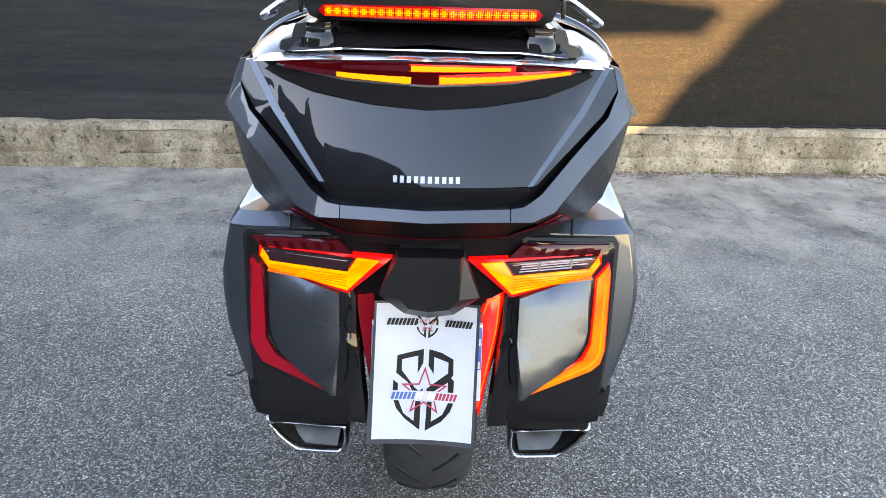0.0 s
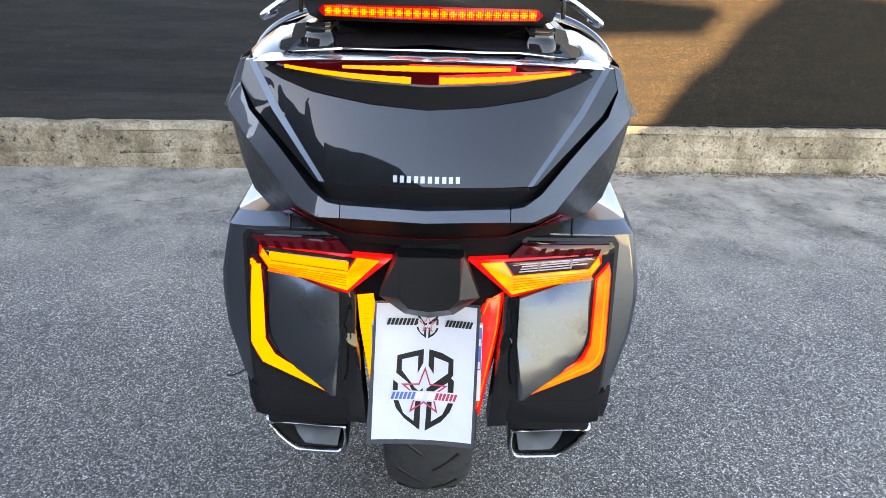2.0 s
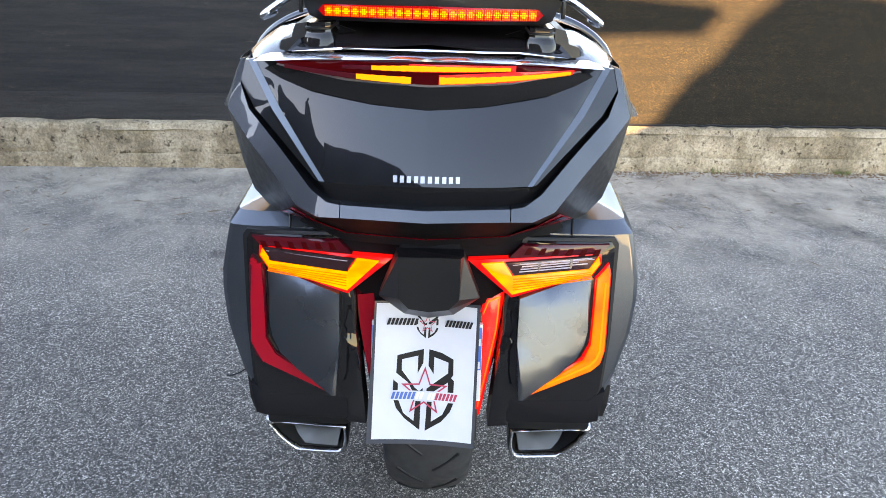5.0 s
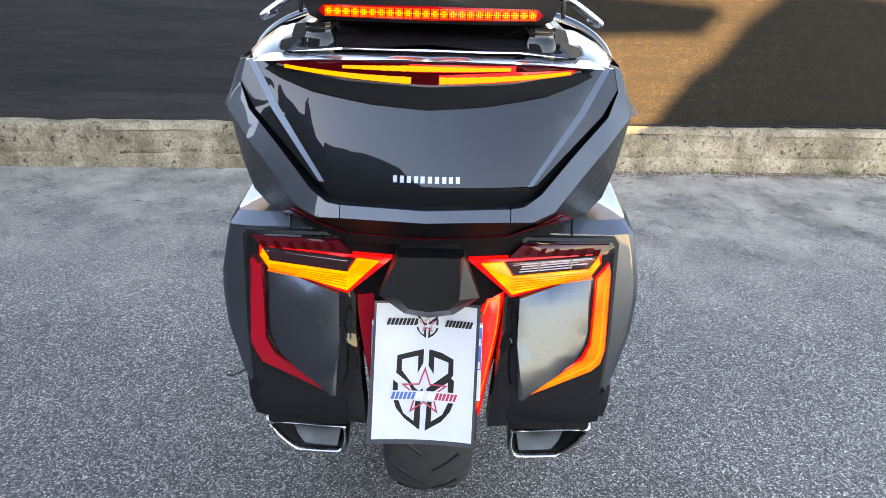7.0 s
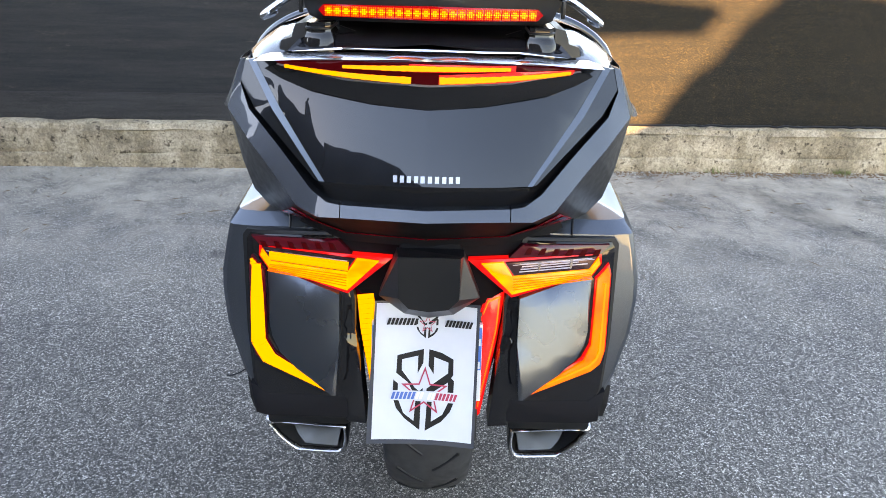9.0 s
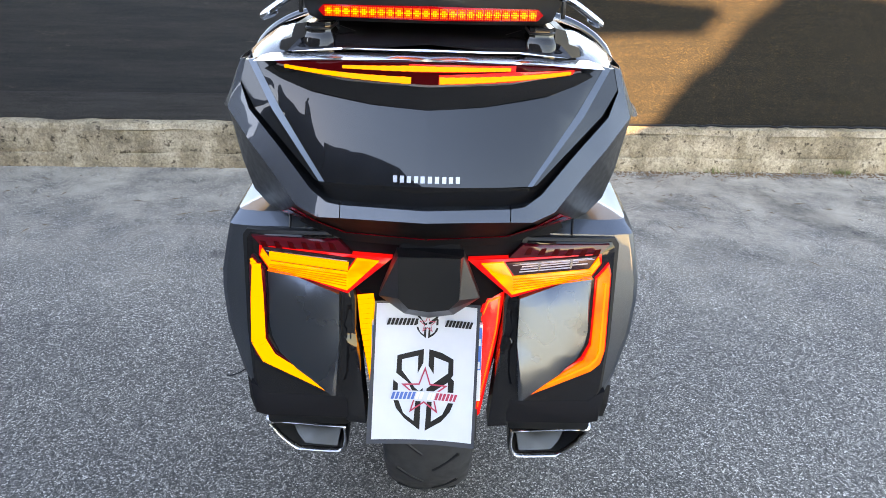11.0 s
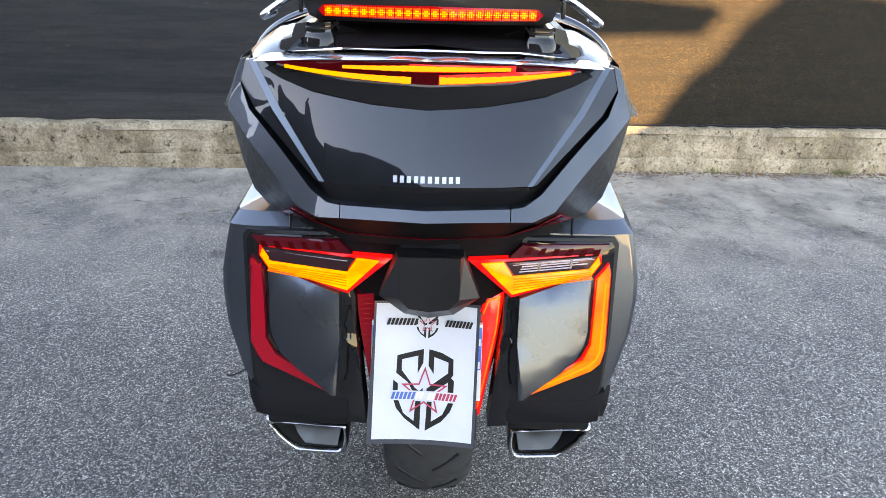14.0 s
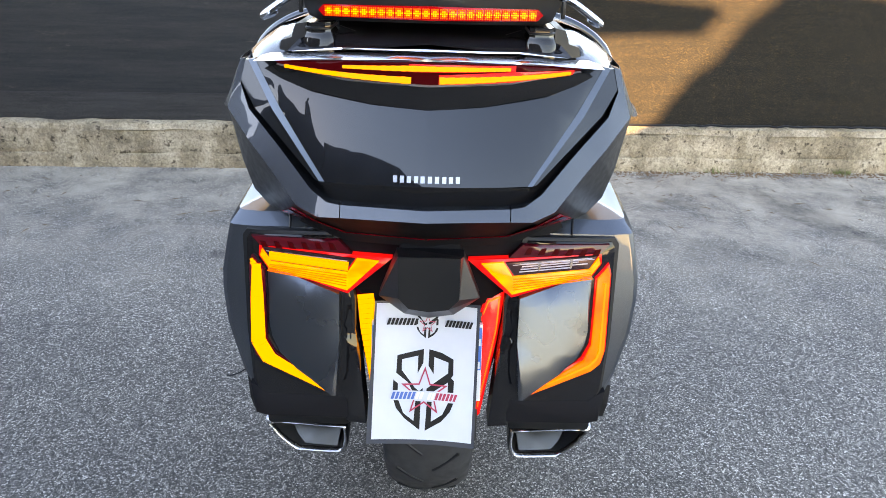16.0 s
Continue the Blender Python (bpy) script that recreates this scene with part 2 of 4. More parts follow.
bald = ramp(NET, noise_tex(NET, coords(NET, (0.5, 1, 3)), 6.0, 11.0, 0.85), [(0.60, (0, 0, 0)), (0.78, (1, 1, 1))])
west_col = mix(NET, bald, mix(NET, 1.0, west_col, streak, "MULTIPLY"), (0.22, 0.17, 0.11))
tape = node(NET, "ShaderNodeTexVoronoi", Scale=330.0)
wire(NET, coords(NET, (0.6, 1, 1.6)), tape.inputs["Vector"])
tape_pick = NET.node_tree.nodes.new("ShaderNodeSeparateColor")
wire(NET, tape.outputs["Color"], tape_pick.inputs["Color"])
# Painted sparkle: some cells of the eastern net lighter, most darker in colour.
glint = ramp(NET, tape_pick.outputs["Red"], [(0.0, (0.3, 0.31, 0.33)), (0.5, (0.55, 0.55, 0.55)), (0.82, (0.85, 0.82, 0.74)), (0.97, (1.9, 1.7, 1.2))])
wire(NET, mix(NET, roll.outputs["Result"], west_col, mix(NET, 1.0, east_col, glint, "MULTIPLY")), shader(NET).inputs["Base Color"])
bump(NET, weave, 0.5, 0.003)

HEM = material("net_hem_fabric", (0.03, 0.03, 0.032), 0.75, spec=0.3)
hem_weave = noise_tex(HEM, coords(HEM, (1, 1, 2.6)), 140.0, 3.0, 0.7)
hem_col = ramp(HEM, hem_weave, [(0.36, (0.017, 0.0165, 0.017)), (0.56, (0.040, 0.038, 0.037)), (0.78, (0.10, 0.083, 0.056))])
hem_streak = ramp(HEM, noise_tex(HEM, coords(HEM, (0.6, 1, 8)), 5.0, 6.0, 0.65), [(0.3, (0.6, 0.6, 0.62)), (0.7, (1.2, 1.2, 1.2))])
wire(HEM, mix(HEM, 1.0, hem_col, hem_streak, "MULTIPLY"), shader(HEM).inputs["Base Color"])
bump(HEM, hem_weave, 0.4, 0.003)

WALL = material("rendered_wall", (0.07, 0.065, 0.06), 0.9)
v = coords(WALL)
wire(WALL, ramp(WALL, noise_tex(WALL, v, 1.3, 6.0), [(0.3, (0.05, 0.046, 0.042)), (0.7, (0.09, 0.083, 0.075))]), shader(WALL).inputs["Base Color"])
PLASTER = material("pale_plaster", (0.6, 0.58, 0.54), 0.9)
v = coords(PLASTER)
wire(PLASTER, ramp(PLASTER, noise_tex(PLASTER, v, 2.0, 6.0), [(0.3, (0.5, 0.48, 0.44)), (0.7, (0.66, 0.64, 0.6))]), shader(PLASTER).inputs["Base Color"])
MOSS = material("dry_moss", (0.15, 0.085, 0.04), 0.9)
GRASS = material("weed_leaf", (0.12, 0.135, 0.035), 0.6)
NEEDLE = material("dry_needles", (0.17, 0.12, 0.08), 0.8)
PEBBLE = material("pale_grit", (0.34, 0.32, 0.28), 0.85)


# ---- mesh tools ----
def finish(bm, name, mats, parent=None, label="", angle=32.0):
    bmesh.ops.recalc_face_normals(bm, faces=bm.faces[:])
    for e in bm.edges:
        e.smooth = len(e.link_faces) == 2 and e.calc_face_angle(3.0) < radians(angle)
    for fc in bm.faces:
        fc.smooth = True
    me = bpy.data.meshes.new(name)
    bm.to_mesh(me)
    bm.free()
    for m in mats if isinstance(mats, (list, tuple)) else [mats]:
        me.materials.append(m)
    ob = new(name, me)
    if parent:
        ob.parent = parent
    if label:
        tagged(ob, label)
    return ob


def part(name, bm, mat, parent, label="", angle=32.0):
    return finish(bm, name, mat, parent, label, angle)


def mirrored(outline, side):
    return [(x * side, z) for x, z in outline]


def slab(outline, surf, thick=0.02, edge=0.003, step=0.03, lift=0.0):
    """A plate with chamfered rim whose face follows surf(x, z); it is thick metres deep towards the front."""
    bm = bmesh.new()
    face = bm.faces.new([bm.verts.new((x, 0, z)) for x, z in outline])
    bm.normal_update()
    if edge > 0:
        bmesh.ops.inset_region(bm, faces=[face], thickness=edge, use_even_offset=True)
    bm.normal_update()
    bmesh.ops.triangulate(bm, faces=bm.faces[:])
    xs, zs = [p[0] for p in outline], [p[1] for p in outline]
    for axis, lo, hi in ((0, min(xs), max(xs)), (2, min(zs), max(zs))):
        for i in range(1, int((hi - lo) / step) + 1):
            co, no = [0, 0, 0], [0, 0, 0]
            co[axis], no[axis] = lo + (hi - lo) * i / (int((hi - lo) / step) + 1), 1
            bmesh.ops.bisect_plane(bm, geom=bm.verts[:] + bm.edges[:] + bm.faces[:], plane_co=co, plane_no=no)
    rim = [e for e in bm.edges if e.is_boundary]
    rimv = {w for e in rim for w in e.verts}
    for w in bm.verts:
        w.co.y = surf(w.co.x, w.co.z) - lift + (edge * 0.8 if w in rimv and edge > 0 else 0)
    out = bmesh.ops.extrude_face_region(bm, geom=bm.faces[:])
    for g in out["geom"]:
        if isinstance(g, bmesh.types.BMVert):
            g.co.y += thick
    return bm


def loft(rings, caps=True):
    bm = bmesh.new()
    rows = [[bm.verts.new(p) for p in ring] for ring in rings]
    n = len(rows[0])
    for a, b in zip(rows, rows[1:]):
        for i in range(n):
            bm.faces.new((a[i], a[(i + 1) % n], b[(i + 1) % n], b[i]))
    if caps:
        bm.faces.new(rows[0])
        bm.faces.new(rows[-1][::-1])
    return bm


def block(x0, x1, y0, y1, z0, z1, bevel=0.004, segments=2):
    bm = bmesh.new()
    bmesh.ops.create_cube(bm, size=1.0, matrix=Matrix.Translation(((x0 + x1) / 2, (y0 + y1) / 2, (z0 + z1) / 2)) @ Matrix.Diagonal((abs(x1 - x0), abs(y1 - y0), abs(z1 - z0), 1)))
    if bevel:
        bmesh.ops.bevel(bm, geom=bm.edges[:], offset=bevel, segments=segments, affect="EDGES", profile=0.6)
    return bm


def tube(points, radius, sides=10):
    """A round bar through points."""
    pts = [Vector(p) for p in points]
    rings = []
    for i, p in enumerate(pts):
        d = (pts[min(i + 1, len(pts) - 1)] - pts[max(i - 1, 0)]).normalized()
        a = d.cross(Vector((0.13, 0.2, 1))).normalized()
        b = d.cross(a)
        rings.append([p + (a * math.cos(2 * math.pi * k / sides) + b * math.sin(2 * math.pi * k / sides)) * radius for k in range(sides)])
    return loft(rings)


def smooth_path(points, n=6):
    """Points along a soft curve through the given ones."""
    pts = [Vector(p) for p in points]
    ext = [2 * pts[0] - pts[1], *pts, 2 * pts[-1] - pts[-2]]
    res = []
    for i in range(1, len(ext) - 2):
        p0, p1, p2, p3 = ext[i - 1:i + 3]
        for k in range(n):
            t = k / n
            res.append(0.5 * (2 * p1 + (p2 - p0) * t + (2 * p0 - 5 * p1 + 4 * p2 - p3) * t * t + (3 * p1 - p0 - 3 * p2 + p3) * t ** 3))
    return res + [pts[-1]]


# ---- the ground, low wall, net fence and the unseen walls added round the yard ----
WALL_Y, WALL_SLOPE, WALL_H = 2.413, 0.054, 0.256


def wall_y(x):
    return WALL_Y + WALL_SLOPE * x


def build_ground():
    bm = bmesh.new()
    bmesh.ops.create_grid(bm, x_segments=40, y_segments=40, size=300)
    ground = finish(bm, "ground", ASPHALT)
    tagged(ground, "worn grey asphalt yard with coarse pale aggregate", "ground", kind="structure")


def build_low_wall():
    bm = bmesh.new()
    nx, x0, x1 = 900, -9.0, 9.0
    prof = [(0.0, 0.0), (0.0, 0.04), (0.001, 0.078), (0.026, 0.084), (0.006, 0.089), (0.004, 0.12), (0.006, 0.16), (0.008, 0.2), (0.009, 0.215), (0.034, 0.221), (0.013, 0.226), (0.018, 0.25), (0.04, 0.256), (0.1, 0.256), (0.16, 0.256), (0.2, 0.25), (0.2, 0.0)]
    rows = []
    for i in range(nx + 1):
        x = x0 + (x1 - x0) * i / nx
        wander = noise.fractal(Vector((x * 2.5, 3.0, 1.0)), 1.0, 2.0, 4) * 0.007
        open_a = max(0.0, noise.noise(Vector((x * 1.7, 9.0, 4.0))) + 0.35)
        open_b = max(0.0, noise.noise(Vector((x * 2.1, 1.0, 8.0))) + 0.2)
        row = []
        for d, z in prof:
            k = noise.fractal(Vector((x * 6, d * 7, z * 12)), 1.0, 2.0, 5)
            if z in (0.084, 0.221):
                d = d * (open_a if z < 0.1 else open_b)
            chip = max(0.0, noise.noise(Vector((x * 7.0, 7.0, 2.0)))) * 0.014 if z == 0.25 else 0.0
            shift = wander if 0.05 < z < 0.23 else 0.0
            row.append(bm.verts.new((x, wall_y(x) + d + k * 0.007 + chip, max(0.0, z + shift + (k * 0.003 - chip * 0.5 if z > 0.1 else 0)))))
        rows.append(row)
    for a, b in zip(rows, rows[1:]):
        for j in range(len(prof) - 1):
            bm.faces.new((a[j], b[j], b[j + 1], a[j + 1]))
    bm.faces.new(rows[0])
    bm.faces.new(rows[-1][::-1])
    low = finish(bm, "wall_low", CONCRETE, angle=60)
    tagged(low, "low weathered concrete wall, stained and chipped along its edge", "wall", kind="structure")
    return low


def net_sheet(x0, x1, z0, z1, off, depth, seed):
    bm = bmesh.new()
    nx, nz = int((x1 - x0) / 0.06), max(4, int((z1 - z0) / 0.06))
    rows = []
    for i in range(nx + 1):
        x = x0 + (x1 - x0) * i / nx
        row = []
        for j in range(nz + 1):
            z = z0 + (z1 - z0) * j / nz
            k = noise.fractal(Vector((x * 0.9 + seed, z * 1.6, seed)), 1.0, 2.0, 3) * depth
            ragged = noise.noise(Vector((x * 6, seed, 0))) * 0.012 if j == 0 else 0
            row.append(bm.verts.new((x, wall_y(x) + off + k, z + ragged)))
        rows.append(row)
    for a, b in zip(rows, rows[1:]):
        for j in range(nz):
            bm.faces.new((a[j], b[j], b[j + 1], a[j + 1]))
    out = bmesh.ops.extrude_face_region(bm, geom=bm.faces[:])
    for g in out["geom"]:
        if isinstance(g, bmesh.types.BMVert):
            g.co.y += 0.004
    return bm


def build_fence():
    fence = tagged(new("fence"), "dark woven shade net tied to posts behind a low wall", "fence")
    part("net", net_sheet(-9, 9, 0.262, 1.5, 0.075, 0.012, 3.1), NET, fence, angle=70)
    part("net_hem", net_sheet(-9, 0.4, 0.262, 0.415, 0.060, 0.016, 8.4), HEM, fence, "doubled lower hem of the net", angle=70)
    edge_pts = [(0.3 + 0.05 * k, wall_y(0.3 + 0.05 * k) + 0.058 + 0.01 * noise.noise(Vector((k * 0.7, 2, 5))), 0.266 + 0.01 * noise.noise(Vector((k * 0.9, 1, 3)))) for k in range(140)]
    part("net_edge", tube(edge_pts, 0.0065, 7), INK, fence, "black rolled lower edge of the net")
    for x in (-7.2, -4.7, -2.22, 0.3, 2.85, 5.3, 7.8):
        bm = tube([(x, wall_y(x) + 0.12, 0.0), (x, wall_y(x) + 0.12, 1.55)], 0.024)
        part("post", bm, STEEL, fence)
    for z in (0.3, 0.9, 1.48):
        part("wire", tube([(-9, wall_y(-9) + 0.1, z), (9, wall_y(9) + 0.1, z)], 0.002, 5), STEEL, fence)


def build_unseen_rear_wall():
    # unseen; its outline stands in for the dark roofline mirrored in the lid
    top = [(-4.68, 0), (0.2, 0), (0.2, 2.5), (-0.45, 3.1), (-1.16, 3.43), (-1.86, 3.57), (-3.33, 3.8), (-4.68, 3.95)]
    bm = slab(top, lambda x, z: -5.6, 0.1, 0.0, 50)
    b = finish(bm, "wall_unseen_rear", WALL)
    tagged(b, "unseen plain wall added behind the view, its top outlined for reflections", "wall", kind="structure")


def build_sun_blocker():
    """Unseen wall, added to block the sun; its gap lets sunlight onto the net."""
    side = [(3.2, 0), (-30, 0), (-30, 8.0), (-16, 7.4), (-9.0, 5.4), (-6.3, 4.1), (-5.0, 3.72), (-4.7, 3.77), (-4.36, 3.93), (-4.31, 3.62), (-3.9, 3.43), (-3.5, 3.34), (-3.2, 3.27), (-3.05, 3.26), (-3.01, 3.24), (-2.93, 3.11), (-2.81, 2.94), (-2.71, 2.7), (-2.6, 2.54), (-2.48, 2.24), (-2.41, 2.143), (-1.75, 1.862), (-1.725, 2.385),
            (-2.566, 2.764), (-2.6, 2.84), (-2.644, 2.91), (-2.6, 2.94), (-1.0, 2.42), (0.5, 1.9), (3.2, 1.5)]
    bm = slab(side, lambda x, z: 0.0, 0.08, 0.0, 50)
    for w in bm.verts:
        w.co = Vector((-4.7 - w.co.y, w.co.x, w.co.z))
    b = finish(bm, "wall_sun_blocker", WALL)
    tagged(b, "unseen plain side wall added to block the sun, with a gap", "wall", kind="structure")


def build_unseen_east_wall():
    # unseen wall, added to close the low horizon that the paint mirrors
    b = finish(block(12.1, 12.3, -20.0, 3.0, 0.0, 1.0, 0.02), "wall_unseen_east", PLASTER)
    tagged(b, "unseen low pale plastered wall added to close the yard", "wall", kind="structure")


build_unseen_east_wall()
build_ground()
build_sun_blocker()
build_low_wall()
build_fence()
build_unseen_rear_wall()

# ---- the motorcycle: origin on the ground under the rear axle, rear end towards -y ----
bike = tagged(new("motorcycle"), "dark graphite touring motorcycle with top box, panniers and lit tail lamps", "motorcycle")
bike.location = (-0.022, 0.0, 0.0)
TX = -0.008     # the top box sits a touch to one side


def bag_y(x, z):
    return -0.345 + 0.20 * (z - 0.79) + 6 * max(0.0, abs(x) - 0.30) ** 2


def lid_y(x, z):
    return -0.47 + 0.42 * (z - 0.84) + 0.8 * (x - TX) ** 2


def panel_y(x, z):
    """The panels turn slightly outwards."""
    return bag_y(x, z) + 0.08 * (abs(x) - 0.20) + 0.13 * (z - 0.61)


def strip_y(x, z):
    return max(bag_y(x, z), plate_y(x, z) + 0.03)


def shifted(outline, dx=TX):
    return [(x + dx, z) for x, z in outline]


def both(outline):
    """A closed symmetric outline from its half with x >= 0, listed from top centre to bottom centre."""
    return outline + [(-x, z) for x, z in outline[::-1] if x > 1e-6]


def build_wheel():
    prof = [(-0.075, 0.205), (-0.095, 0.235), (-0.1, 0.262), (-0.092, 0.286), (-0.07, 0.302), (-0.04, 0.311), (0.0, 0.314)]
    prof = prof + [(-x, r) for x, r in prof[-2::-1]]
    n = 72
    rings = [[(x, math.sin(2 * math.pi * k / n) * r, 0.314 + math.cos(2 * math.pi * k / n) * r) for x, r in prof] for k in range(n)]
    bm = bmesh.new()
    rows = [[bm.verts.new(p) for p in ring] for ring in rings]
    m = len(prof)
    for i in range(n):
        a, b = rows[i], rows[(i + 1) % n]
        for j in range(m):
            bm.faces.new((a[j], a[(j + 1) % m], b[(j + 1) % m], b[j]))
    tyre = part("tyre", bm, RUBBER, bike, "black road tyre", angle=50)
    for k in range(36):
        a0 = 2 * math.pi * (k + 0.25) / 36
        sgn = 1 if k % 2 else -1
        pts = []
        for t in range(6):
            u = t / 5
            x, a = sgn * (0.012 + 0.055 * u), a0 + 0.16 * u
            r = 0.3115 - 2.0 * x * x
            pts.append((x, math.sin(a) * r, 0.314 + math.cos(a) * r))
        part("tread_groove", tube(pts, 0.0045, 6), INK, tyre)
    rim = bmesh.new()
    bmesh.ops.create_cone(rim, cap_ends=True, segments=40, radius1=0.2, radius2=0.2, depth=0.15, matrix=Matrix.Translation((0, 0, 0.314)) @ Matrix.Rotation(radians(90), 4, "Y"))
    part("rim", rim, SATIN, bike)


def build_body():
    # inner fender, tail body and the lower black frame between the panniers
    def ring(z, hw, yr, yf):
        return [(hw, yr + 0.02, z), (hw * 0.75, yr, z), (-hw * 0.75, yr, z), (-hw, yr + 0.02, z), (-hw, yf, z), (hw, yf, z)]
    part("tail_body", loft([ring(0.40, 0.115, -0.27, 0.3), ring(0.55, 0.14, -0.31, 0.4), ring(0.70, 0.16, -0.335, 0.4), ring(0.80, 0.24, -0.34, 0.4), ring(0.855, 0.22, -0.33, 0.4)]), MATT, bike, "matt black tail body")
    # number plate hood in facets
    out = [(0.058, 0.79), (0.088, 0.711), (0.044, 0.676), (0.0, 0.668)]
    inn = [(0.052, 0.80), (0.052, 0.722), (0.034, 0.702), (0.0, 0.697)]
    bm = bmesh.new()
    def line(pts, y):
        full = pts + [(-x, z) for x, z in pts[::-1] if x > 0]
        return [bm.verts.new((x, y, z)) for x, z in full]
    a, b, c = line(out, -0.375), line(out, -0.405), line(inn, -0.435)
    for p, q in ((a, b), (b, c)):
        for i in range(len(p) - 1):
            fc = bm.faces.new((p[i], p[i + 1], q[i + 1], q[i]))
            # paler facets, darker face: light and the top box's shade put into colour
            fc.material_index = 1 if q is c else 0
    bm.faces.new(c)
    bm.faces.new(a[::-1])
    bm.faces.new((a[0], b[0], c[0], c[-1], b[-1], a[-1]))
    hood = part("plate_hood", bm, [SATIN, HOOD_LIT], bike, "black faceted hood above the plate", angle=12)
    part("hood_stem", block(-0.055, 0.055, -0.375, -0.30, 0.72, 0.80, 0.012), MATT, bike)
    return hood


def bag_ring(s, z, xo, xi, yr, yf):
    pts = [(xi, yr), (xo - 0.045, yr), (xo - 0.012, yr + 0.005), (xo - 0.004, yr + 0.011), (xo, yr + 0.024), (xo + 0.012, yr + 0.2), (xo - 0.01, yf), (xi, yf)]
    return [(s * x, y, z) for x, y in pts]


def cell(name, parent, mats, x, z, y, ux, uz, length, width, tilt=0.0):
    """A light bar in the lamp: one glowing face, the other faces dark; it can turn about its own long axis."""
    bm = bmesh.new()
    bmesh.ops.create_cube(bm, size=1.0, matrix=Matrix.Diagonal((length, length, width, 1)))
    for fc in bm.faces:
        fc.material_index = 1
    front = [fc for fc in bm.faces if fc.normal.y < -0.5]
    bmesh.ops.inset_region(bm, faces=front, thickness=min(0.0002, width * 0.03), depth=0.0)
    for fc in front:
        fc.material_index = 0
        for vert in fc.verts:
            vert.co.x = math.copysign(length / 2, vert.co.x)
    ob = part(name, bm, mats, parent)
    rot = Matrix(((ux, 0, -uz), (0, 1, 0), (uz, 0, ux))).to_4x4()
    ob.matrix_basis = Matrix.Translation((x, y, z)) @ Matrix.Rotation(radians(tilt), 4, "X") @ rot
    return ob


def led_run(name, parent, mats, a, b, wa, wb, n, surf, lift, tilt=0.0, bow=0.0, ripple=False):
    """n bars in a row from a to b (x, z), their width going from wa to wb."""
    made = []
    dx, dz = b[0] - a[0], b[1] - a[1]
    full = math.hypot(dx, dz)
    ux, uz = dx / full, dz / full
    for i in range(n):
        t = (i + 0.5) / n
        off = bow * 4 * t * (1 - t)
        x, z = a[0] + dx * t - uz * off, a[1] + dz * t + ux * off
        size = full / n * math.hypot(ux, uz / math.cos(radians(tilt)))
        made.append(cell(name, parent, mats, x, z, surf(x, z) - lift + size / 2, ux, uz, size, (wa + (wb - wa) * t) * (0.92 if ripple and i % 2 else 1.0), tilt))
    return made


BAG_TILT = -11.3
BLINK = {"pannier": [], "outer": [], "mid": [], "inner": [], "top_outer": [], "top_inner": []}


